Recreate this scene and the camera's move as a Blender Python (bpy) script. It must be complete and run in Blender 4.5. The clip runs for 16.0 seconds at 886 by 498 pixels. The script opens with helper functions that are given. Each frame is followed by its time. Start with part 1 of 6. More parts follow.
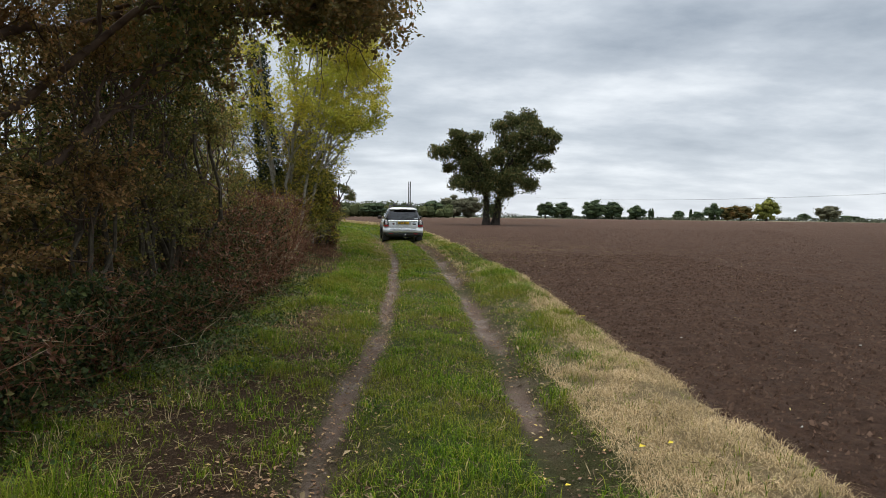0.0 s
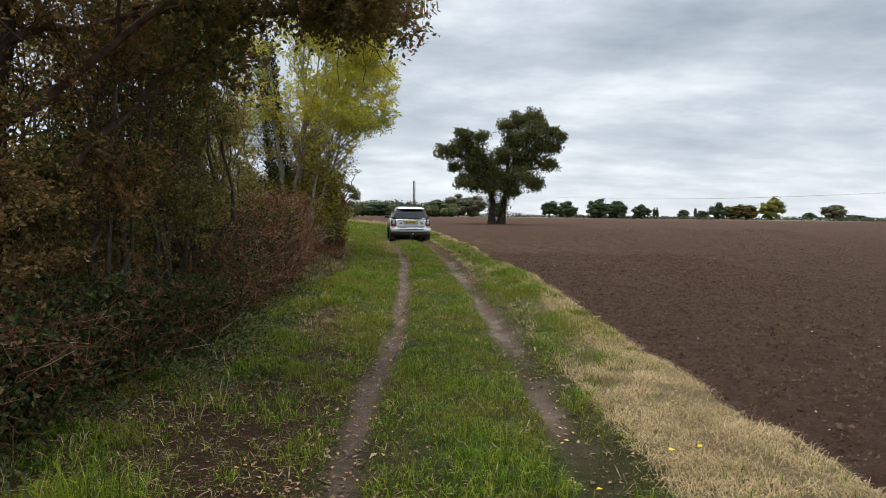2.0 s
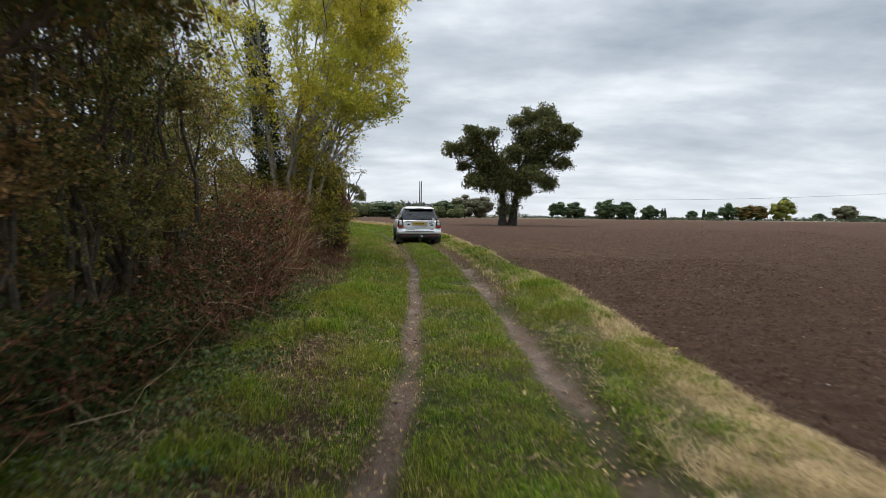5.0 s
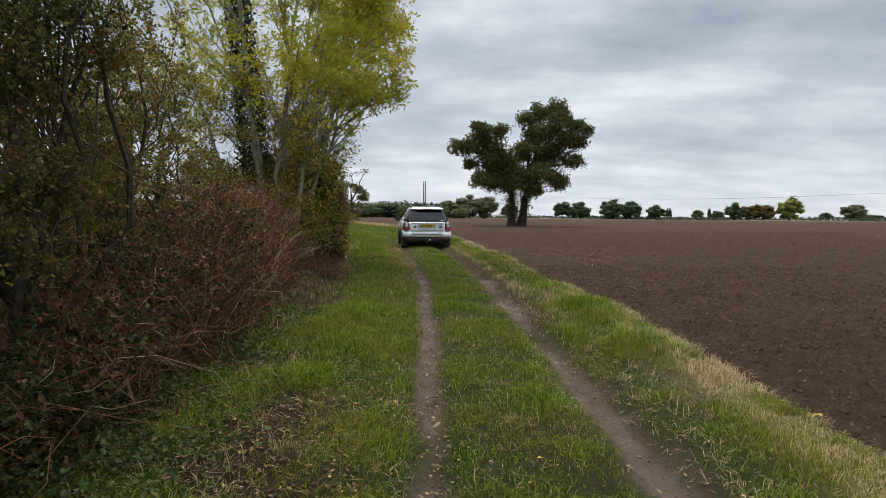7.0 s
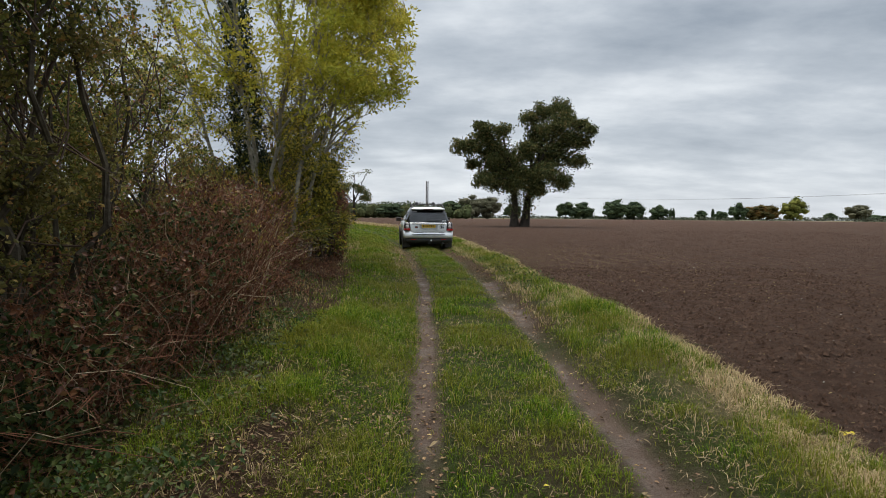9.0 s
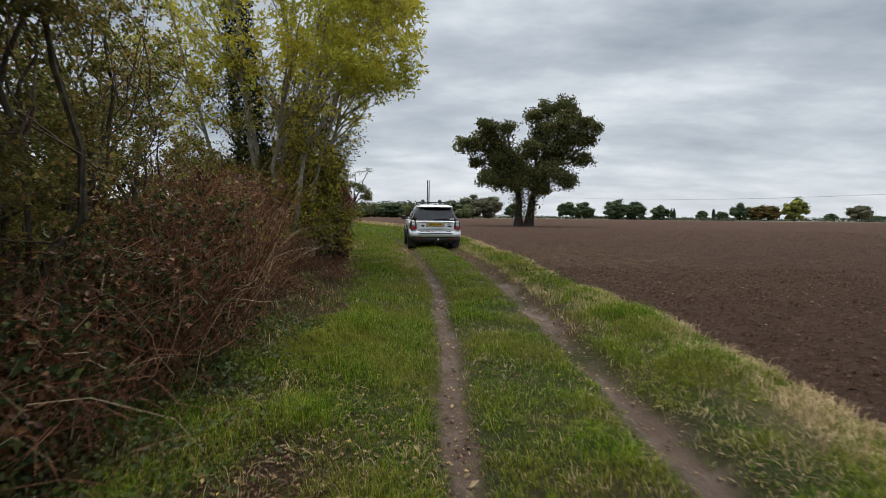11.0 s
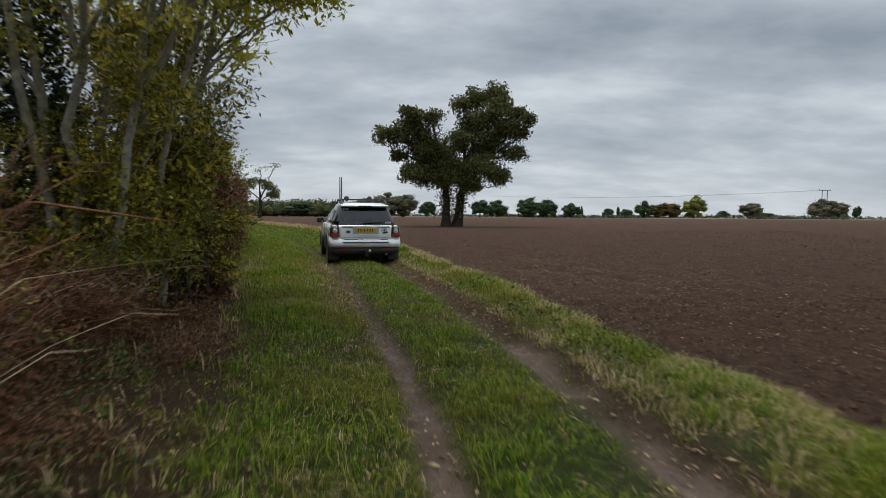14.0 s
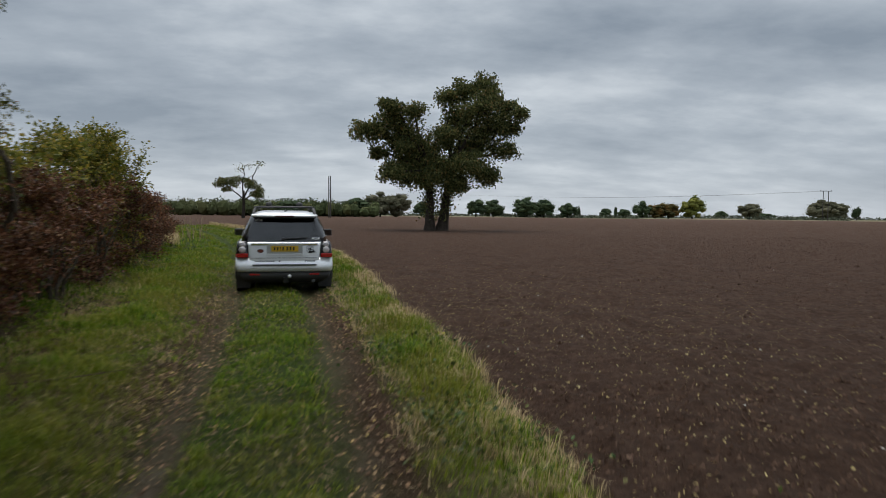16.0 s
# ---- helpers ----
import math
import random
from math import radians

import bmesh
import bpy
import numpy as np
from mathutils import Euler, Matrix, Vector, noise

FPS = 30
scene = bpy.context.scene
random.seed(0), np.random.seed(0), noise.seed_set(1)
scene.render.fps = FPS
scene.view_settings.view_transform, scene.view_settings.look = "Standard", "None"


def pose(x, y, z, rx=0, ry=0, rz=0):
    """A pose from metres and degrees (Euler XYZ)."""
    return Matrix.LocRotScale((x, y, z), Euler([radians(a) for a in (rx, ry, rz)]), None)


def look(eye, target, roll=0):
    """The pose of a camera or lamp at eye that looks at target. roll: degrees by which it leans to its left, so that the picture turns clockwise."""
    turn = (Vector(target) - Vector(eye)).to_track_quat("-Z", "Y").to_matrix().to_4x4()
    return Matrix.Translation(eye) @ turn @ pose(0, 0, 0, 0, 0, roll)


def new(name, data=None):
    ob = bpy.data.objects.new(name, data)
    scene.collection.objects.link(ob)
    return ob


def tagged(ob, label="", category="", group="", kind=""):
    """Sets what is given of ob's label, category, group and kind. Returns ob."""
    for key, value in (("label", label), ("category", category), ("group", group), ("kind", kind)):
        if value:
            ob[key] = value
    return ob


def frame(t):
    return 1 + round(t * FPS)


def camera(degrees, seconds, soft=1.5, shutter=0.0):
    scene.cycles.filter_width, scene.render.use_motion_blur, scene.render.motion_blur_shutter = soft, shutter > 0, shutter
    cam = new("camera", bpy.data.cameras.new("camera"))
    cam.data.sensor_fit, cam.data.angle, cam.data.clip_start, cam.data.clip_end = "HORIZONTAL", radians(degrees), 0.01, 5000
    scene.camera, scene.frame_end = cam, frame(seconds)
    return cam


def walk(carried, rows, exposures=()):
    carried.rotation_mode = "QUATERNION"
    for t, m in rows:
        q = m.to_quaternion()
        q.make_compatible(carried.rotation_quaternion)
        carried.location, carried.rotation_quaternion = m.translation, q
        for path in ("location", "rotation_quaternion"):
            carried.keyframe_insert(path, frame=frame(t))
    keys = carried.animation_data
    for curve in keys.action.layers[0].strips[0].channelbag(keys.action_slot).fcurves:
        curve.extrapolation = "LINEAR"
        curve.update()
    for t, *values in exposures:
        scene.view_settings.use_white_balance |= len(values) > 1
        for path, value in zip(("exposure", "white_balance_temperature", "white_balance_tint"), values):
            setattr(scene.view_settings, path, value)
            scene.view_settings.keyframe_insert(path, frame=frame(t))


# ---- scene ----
cam = camera(69.9, 16.0, soft=0.65, shutter=0.75)
PATH = [
    (0, (-0.48, -5.836, 1.637), (-0.413, -3.839, 1.535), 0.7),
    (0.5, (-0.502, -5.848, 1.66), (-0.438, -3.851, 1.554), 0.7),
    (1, (-0.527, -5.846, 1.664), (-0.465, -3.85, 1.56), 0.7),
    (1.5, (-0.561, -5.83, 1.657), (-0.502, -3.834, 1.552), 0.6),
    (2, (-0.65, -5.797, 1.651), (-0.595, -3.801, 1.546), 0.7),
    (2.5, (-0.674, -5.771, 1.653), (-0.622, -3.775, 1.545), 0.7),
    (3, (-0.668, -5.77, 1.645), (-0.62, -3.774, 1.536), 0.6),
    (3.5, (-0.634, -5.707, 1.64), (-0.588, -3.711, 1.53), 0.7),
    (4, (-0.656, -5.187, 1.629), (-0.61, -3.19, 1.521), 0.8),
    (4.2, (-0.67, -4.856, 1.605), (-0.631, -2.859, 1.504), 0.7),
    (6.3, (-1.088, -0.781, 1.637), (-1.054, 1.216, 1.535), 0.6),
    (6.5, (-1.075, -0.664, 1.637), (-1.046, 1.333, 1.536), 0.5),
    (7, (-1.052, -0.525, 1.657), (-1.026, 1.472, 1.556), 0.5),
    (7.5, (-1.023, -0.426, 1.652), (-0.999, 1.572, 1.551), 0.5),
    (8, (-1.008, -0.344, 1.637), (-0.987, 1.653, 1.536), 0.5),
    (8.5, (-1.022, -0.198, 1.645), (-1.001, 1.799, 1.545), 0.5),
    (9, (-1.001, -0.073, 1.656), (-0.984, 1.924, 1.556), 0.5),
    (9.2, (-0.988, -0.039, 1.644), (-0.975, 1.959, 1.545), 0.5),
    (11.5, (-1.37, 1.578, 1.593), (-1.35, 3.575, 1.492), 0.7),
    (12, (-1.443, 2.626, 1.609), (-1.423, 4.623, 1.509), 0.8),
    (12.5, (-1.509, 3.722, 1.62), (-1.491, 5.719, 1.521), 0.6),
    (13, (-1.614, 4.834, 1.652), (-1.352, 6.814, 1.544), 0.6),
    (13.5, (-1.7, 5.869, 1.676), (-1.413, 7.845, 1.569), 0.5),
    (14, (-1.791, 6.994, 1.707), (-1.497, 8.969, 1.603), 0.4),
    (14.5, (-1.795, 8.069, 1.718), (-1.496, 10.044, 1.612), 0.4),
    (15, (-1.357, 9.125, 1.775), (-1.052, 11.098, 1.666), 0.5),
    (15.5, (-0.68, 10.053, 1.88), (-0.374, 12.027, 1.772), 0.7),
    (16, (-0.155, 11.018, 2.011), (0.147, 12.992, 1.904), 0.6),
]
walk(cam, [(t, look(e, a, r)) for t, e, a, r in PATH],
     exposures=[(0.0, 0.58, 6680, 11), (3.5, 0.66, 6680, 11), (6.5, 0.52, 6700, 11), (9.0, 0.42, 6700, 11), (12.5, 0.32, 6680, 11),
                (14.5, 0.12, 6560, 10), (15.2, 0.15, 6540, 10), (16.0, 0.06, 6510, 10)])

# ---------------------------------------------------------------- world and sun
world = bpy.data.worlds.new("overcast")
scene.world = world
world.use_nodes = True
wn, wl = world.node_tree.nodes, world.node_tree.links
wn.clear()
w_out = wn.new("ShaderNodeOutputWorld")
w_bg = wn.new("ShaderNodeBackground")
w_bg.inputs["Strength"].default_value = 1.0
w_sky = wn.new("ShaderNodeTexSky")
w_sky.sky_type = "NISHITA"
w_sky.sun_disc = False
w_sky.sun_elevation, w_sky.sun_rotation = radians(73), radians(-32)
w_tc = wn.new("ShaderNodeTexCoord")
w_sep = wn.new("ShaderNodeSeparateXYZ")
wl.new(w_tc.outputs["Generated"], w_sep.inputs[0])


def w_math(op, a, b=None, clamp=False):
    n = wn.new("ShaderNodeMath")
    n.operation, n.use_clamp = op, clamp
    for i, v in enumerate((a, b)):
        if v is None:
            continue
        if isinstance(v, (int, float)):
            n.inputs[i].default_value = v
        else:
            wl.new(v, n.inputs[i])
    return n.outputs[0]


w_up = w_math("MAXIMUM", w_sep.outputs["Z"], 0.0)
w_h = w_math("ADD", w_up, 0.20)
w_u = w_math("DIVIDE", w_sep.outputs["X"], w_h)
w_v = w_math("DIVIDE", w_sep.outputs["Y"], w_h)
w_comb = wn.new("ShaderNodeCombineXYZ")
wl.new(w_u, w_comb.inputs[0])
wl.new(w_v, w_comb.inputs[1])


def w_noise(scale, detail, rough, stretch, off):
    mp = wn.new("ShaderNodeMapping")
    mp.inputs["Scale"].default_value = stretch
    mp.inputs["Location"].default_value = off
    wl.new(w_comb.outputs[0], mp.inputs[0])
    n = wn.new("ShaderNodeTexNoise")
    n.inputs["Scale"].default_value = scale
    n.inputs["Detail"].default_value = detail
    n.inputs["Roughness"].default_value = rough
    wl.new(mp.outputs[0], n.inputs[0])
    return n.outputs[0]


big = w_noise(1.0, 7.0, 0.52, (0.8, 1.0, 1.0), (3.1, 0.7, 0))
mid = w_noise(3.2, 6.0, 0.55, (0.6, 1.0, 1.0), (7.3, 2.2, 0))
mpa = wn.new("ShaderNodeMapping")
mpa.inputs["Scale"].default_value = (2.2, 2.2, 6.5)
wl.new(w_tc.outputs["Generated"], mpa.inputs[0])
puff = wn.new("ShaderNodeTexNoise")
puff.inputs["Scale"].default_value = 1.6
puff.inputs["Detail"].default_value = 7.0
puff.inputs["Roughness"].default_value = 0.58
wl.new(mpa.outputs[0], puff.inputs[0])
cloud = w_math("ADD", w_math("MULTIPLY", big, 0.50), w_math("ADD", w_math("MULTIPLY", mid, 0.24), w_math("MULTIPLY", puff.outputs[0], 0.26)))
ramp = wn.new("ShaderNodeValToRGB")
ramp.color_ramp.elements[0].position, ramp.color_ramp.elements[0].color = 0.385, (0.275, 0.328, 0.392, 1)
ramp.color_ramp.elements[1].position, ramp.color_ramp.elements[1].color = 0.61, (0.685, 0.742, 0.795, 1)
e = ramp.color_ramp.elements.new(0.50)
e.color = (0.440, 0.498, 0.562, 1)
wl.new(cloud, ramp.inputs[0])
# pale haze close to the horizon
haze = w_math("POWER", w_math("SUBTRACT", 1.0, w_math("MULTIPLY", w_up, 1.0), True), 14.0)
hz = wn.new("ShaderNodeMix")
hz.data_type = "RGBA"
wl.new(w_math("MULTIPLY", haze, 0.6), hz.inputs[0])
wl.new(ramp.outputs[0], hz.inputs[6])
hz.inputs[7].default_value = (0.60, 0.64, 0.685, 1)
# an overcast sky is brighter overhead than at the horizon
lum = w_math("ADD", 1.0, w_math("MULTIPLY", w_up, w_math("SUBTRACT", w_math("MULTIPLY", w_up, 3.1), 1.3)))
sc = wn.new("ShaderNodeVectorMath")
sc.operation = "SCALE"
wl.new(hz.outputs[2], sc.inputs[0])
wl.new(lum, sc.inputs["Scale"])
dim = wn.new("ShaderNodeVectorMath")
dim.operation = "SCALE"
wl.new(w_sky.outputs[0], dim.inputs[0])
dim.inputs["Scale"].default_value = 0.08
mixw = wn.new("ShaderNodeMix")
mixw.data_type = "RGBA"
mixw.inputs[0].default_value = 0.94
wl.new(dim.outputs[0], mixw.inputs[6])
wl.new(sc.outputs[0], mixw.inputs[7])
wl.new(mixw.outputs[2], w_bg.inputs[0])
wl.new(w_bg.outputs[0], w_out.inputs[0])

sun = new("sun", bpy.data.lights.new("sun", "SUN"))
sun.data.energy, sun.data.angle, sun.data.color = 1.7, radians(32), (1.0, 0.95, 0.88)
sun.matrix_world = look((-14, 22, 88), (0, 0, 0))


# ---------------------------------------------------------------- materials
def nodes_of(name):
    m = bpy.data.materials.new(name)
    m.use_nodes = True
    t = m.node_tree
    return m, t, t.nodes["Principled BSDF"]


def n_noise(t, scale, detail=4.0, rough=0.55, vec=None):
    n = t.nodes.new("ShaderNodeTexNoise")
    n.inputs["Scale"].default_value = scale
    n.inputs["Detail"].default_value = detail
    n.inputs["Roughness"].default_value = rough
    if vec is None:
        tc = t.nodes.new("ShaderNodeTexCoord")
        vec = tc.outputs["Object"]
    t.links.new(vec, n.inputs["Vector"])
    return n.outputs[0]


def n_ramp(t, fac, stops):
    r = t.nodes.new("ShaderNodeValToRGB")
    els = r.color_ramp.elements
    while len(els) < len(stops):
        els.new(0.5)
    for el, (p, c) in zip(els, stops):
        el.position, el.color = p, (*c, 1)
    t.links.new(fac, r.inputs[0])
    return r.outputs[0]


def n_mix(t, fac, a, b, mode="MIX"):
    m = t.nodes.new("ShaderNodeMix")
    m.data_type, m.blend_type = "RGBA", mode
    for i, v in ((0, fac), (6, a), (7, b)):
        if isinstance(v, (int, float)):
            m.inputs[i].default_value = v
        elif isinstance(v, tuple):
            m.inputs[i].default_value = (*v, 1)
        else:
            t.links.new(v, m.inputs[i])
    return m.outputs[2]


def n_bump(t, bsdf, height, strength, distance):
    b = t.nodes.new("ShaderNodeBump")
    b.inputs["Strength"].default_value, b.inputs["Distance"].default_value = strength, distance
    t.links.new(height, b.inputs["Height"])
    t.links.new(b.outputs[0], bsdf.inputs["Normal"])


def leaf_mat(name, stops, through_light=0.35, rough=0.5, patch=None, gloss=0.3):
    """Leaves or blades: every one takes its own colour from the ramp."""
    m, t, b = nodes_of(name)
    geo = t.nodes.new("ShaderNodeNewGeometry")
    col = n_ramp(t, geo.outputs["Random Per Island"], stops)
    if patch:
        f = n_noise(t, patch[0], 3.0)
        f = n_ramp(t, f, [(0.42, (0, 0, 0)), (0.6, (1, 1, 1))])
        col = n_mix(t, f, col, n_mix(t, 0.55, col, patch[1]))
    t.links.new(col, b.inputs["Base Color"])
    b.inputs["Roughness"].default_value = rough
    b.inputs["Specular IOR Level"].default_value = gloss
    tr = t.nodes.new("ShaderNodeBsdfTranslucent")
    t.links.new(col, tr.inputs[0])
    mx = t.nodes.new("ShaderNodeMixShader")
    mx.inputs[0].default_value = through_light
    t.links.new(b.outputs[0], mx.inputs[1])
    t.links.new(tr.outputs[0], mx.inputs[2])
    t.links.new(mx.outputs[0], t.nodes["Material Output"].inputs[0])
    return m


def bark_mat(name, a, b2, scale=14.0):
    m, t, b = nodes_of(name)
    f = n_noise(t, scale, 6.0, 0.65)
    t.links.new(n_ramp(t, f, [(0.3, a), (0.7, b2)]), b.inputs["Base Color"])
    b.inputs["Roughness"].default_value = 0.9
    b.inputs["Specular IOR Level"].default_value = 0.15
    n_bump(t, b, f, 0.8, 0.03)
    return m


M_HAW = leaf_mat("hawthorn_leaf", [(0.0, (0.030, 0.044, 0.012)), (0.5, (0.095, 0.122, 0.030)), (0.78, (0.20, 0.205, 0.050)),
                                   (0.92, (0.38, 0.30, 0.075)), (1.0, (0.38, 0.15, 0.055))], 0.33, 0.55, patch=(0.45, (0.20, 0.14, 0.05)), gloss=0.15)
M_RUSSET = leaf_mat("russet_hedge_leaf", [(0.0, (0.040, 0.042, 0.015)), (0.45, (0.125, 0.120, 0.036)), (0.72, (0.25, 0.185, 0.06)),
                                          (0.9, (0.40, 0.22, 0.09)), (1.0, (0.50, 0.32, 0.10))], 0.35, 0.55, patch=(0.6, (0.29, 0.14, 0.06)), gloss=0.15)
M_HAWG = leaf_mat("hawthorn_leaf_light", [(0.0, (0.040, 0.056, 0.014)), (0.45, (0.135, 0.160, 0.034)), (0.8, (0.31, 0.30, 0.065)), (0.92, (0.44, 0.29, 0.075)), (1.0, (0.40, 0.14, 0.055))],
                  0.33, 0.5, patch=(0.5, (0.25, 0.17, 0.055)), gloss=0.15)
M_OAKN = leaf_mat("oak_leaf_dark", [(0.0, (0.055, 0.072, 0.021)), (0.55, (0.125, 0.135, 0.033)), (0.8, (0.22, 0.165, 0.045)),
                                    (1.0, (0.33, 0.15, 0.05))], 0.45, patch=(0.8, (0.21, 0.12, 0.045)))
M_ASH = leaf_mat("ash_leaf", [(0.0, (0.34, 0.325, 0.045)), (0.5, (0.57, 0.51, 0.075)), (0.8, (0.68, 0.60, 0.09)), (1.0, (0.74, 0.58, 0.10))],
                 0.5, patch=(0.6, (0.36, 0.42, 0.06)), gloss=0.15)
M_SUCK = leaf_mat("ash_sucker_leaf", [(0.0, (0.028, 0.038, 0.010)), (0.5, (0.19, 0.18, 0.026)), (0.82, (0.58, 0.48, 0.055)), (1.0, (0.58, 0.42, 0.06))], 0.42,
                  patch=(0.8, (0.10, 0.12, 0.025)))
M_MAPLE = leaf_mat("maple_leaf", [(0.0, (0.07, 0.09, 0.016)), (0.5, (0.15, 0.155, 0.025)), (0.85, (0.30, 0.25, 0.035)), (1.0, (0.36, 0.24, 0.04))], 0.42)
M_RUST = leaf_mat("rust_leaf", [(0.0, (0.045, 0.020, 0.012)), (0.5, (0.130, 0.054, 0.028)), (0.85, (0.25, 0.112, 0.050)), (1.0, (0.11, 0.10, 0.028))], 0.28)
M_IVY = leaf_mat("ivy_leaf", [(0.0, (0.010, 0.022, 0.008)), (1.0, (0.032, 0.055, 0.016))], 0.15, 0.35)
M_OAKF = leaf_mat("field_oak_leaf", [(0.0, (0.036, 0.050, 0.019)), (0.6, (0.108, 0.122, 0.042)), (0.9, (0.185, 0.175, 0.062)), (1.0, (0.24, 0.155, 0.055))],
                  0.33, 0.7, gloss=0.12)
# Blue-green distance haze is mixed into this leaf green.
M_FARG = leaf_mat("far_green_hazed", [(0.0, (0.036, 0.056, 0.032)), (1.0, (0.080, 0.106, 0.050))], 0.2, rough=0.8, gloss=0.08)
M_FARY = leaf_mat("far_yellow", [(0.0, (0.09, 0.11, 0.03)), (1.0, (0.25, 0.25, 0.06))], 0.3, rough=0.8, gloss=0.08)
M_FARO = leaf_mat("far_orange", [(0.0, (0.055, 0.055, 0.022)), (0.5, (0.10, 0.08, 0.028)), (1.0, (0.20, 0.11, 0.035))], 0.25, rough=0.8, gloss=0.08)
M_FARW = leaf_mat("far_willow", [(0.0, (0.085, 0.088, 0.052)), (1.0, (0.18, 0.17, 0.11))], 0.35, rough=0.8, gloss=0.08)
M_WOOD = leaf_mat("far_wood", [(0.0, (0.038, 0.054, 0.024)), (0.7, (0.075, 0.095, 0.038)), (1.0, (0.12, 0.125, 0.05))], 0.15, patch=(0.03, (0.11, 0.11, 0.05)), rough=0.8, gloss=0.08)
# Distance haze is put into this leaf colour, which is paler and greyer.
M_FARH = leaf_mat("far_hedge_hazed", [(0.0, (0.060, 0.072, 0.050)), (1.0, (0.13, 0.14, 0.095))], 0.15, rough=0.8, gloss=0.08)
M_GRASS = leaf_mat("grass_blade", [(0.0, (0.022, 0.056, 0.004)), (0.4, (0.084, 0.163, 0.007)), (0.75, (0.174, 0.270, 0.014)), (0.92, (0.29, 0.31, 0.034)), (1.0, (0.44, 0.35, 0.10))], 0.32,
                   patch=(0.8, (0.215, 0.185, 0.032)), gloss=0.08)
M_DRY = leaf_mat("dry_grass", [(0.0, (0.28, 0.195, 0.095)), (0.4, (0.53, 0.39, 0.205)), (1.0, (0.72, 0.56, 0.33))], 0.25, 0.7, patch=(1.6, (0.34, 0.25, 0.12)))
M_LITTER = leaf_mat("fallen_leaf", [(0.0, (0.05, 0.025, 0.014)), (0.4, (0.16, 0.082, 0.040)), (0.8, (0.30, 0.18, 0.09)), (0.93, (0.44, 0.29, 0.14)), (1.0, (0.56, 0.42, 0.10))], 0.1, 0.6)
M_THATCH = leaf_mat("grass_thatch", [(0.0, (0.10, 0.07, 0.035)), (0.6, (0.24, 0.175, 0.09)), (1.0, (0.42, 0.32, 0.18))], 0.2, 0.7)
M_STRAW = leaf_mat("straw", [(0.0, (0.20, 0.14, 0.06)), (0.7, (0.38, 0.28, 0.11)), (1.0, (0.56, 0.46, 0.22))], 0.1, 0.7)
M_WEED = leaf_mat("weed_leaf", [(0.0, (0.022, 0.048, 0.010)), (0.6, (0.060, 0.115, 0.020)), (0.85, (0.13, 0.16, 0.035)), (1.0, (0.14, 0.085, 0.035))], 0.3, patch=(1.1, (0.07, 0.06, 0.022)))
M_CLOD = leaf_mat("soil_clod", [(0.0, (0.046, 0.026, 0.017)), (0.7, (0.094, 0.056, 0.038)), (1.0, (0.135, 0.085, 0.060))], 0.0, 0.98, gloss=0.1)
M_STONE = leaf_mat("field_stone", [(0.0, (0.22, 0.19, 0.16)), (1.0, (0.50, 0.46, 0.40))], 0.0, 0.85)
M_CRUMB = leaf_mat("rut_crumb", [(0.0, (0.07, 0.048, 0.036)), (0.6, (0.19, 0.14, 0.11)), (1.0, (0.36, 0.29, 0.235))], 0.0, 0.9)
M_BRAM = leaf_mat("bramble_leaf", [(0.0, (0.012, 0.020, 0.008)), (0.6, (0.042, 0.060, 0.018)), (0.9, (0.095, 0.105, 0.030)), (1.0, (0.14, 0.055, 0.030))], 0.25, 0.6, gloss=0.1)
M_STEM = bark_mat("hawthorn_stem", (0.036, 0.029, 0.020), (0.11, 0.092, 0.064), 11.0)
M_BARK = bark_mat("bark_brown", (0.035, 0.026, 0.018), (0.10, 0.080, 0.058))
M_TWIG = bark_mat("hedge_twig", (0.048, 0.031, 0.022), (0.155, 0.107, 0.078), 5.0)
M_BARKG = bark_mat("bark_grey", (0.14, 0.13, 0.10), (0.38, 0.355, 0.285), 9.0)
M_BARKO = bark_mat("bark_oak", (0.016, 0.013, 0.011), (0.060, 0.048, 0.038), 3.0)
M_CANE = bark_mat("bramble_cane", (0.064, 0.027, 0.016), (0.25, 0.112, 0.062), 6.0)
M_CANED = bark_mat("dead_cane", (0.18, 0.13, 0.08), (0.42, 0.33, 0.22), 10.0)
M_POLE = bark_mat("creosoted_pole", (0.05, 0.045, 0.04), (0.13, 0.12, 0.105), 5.0)


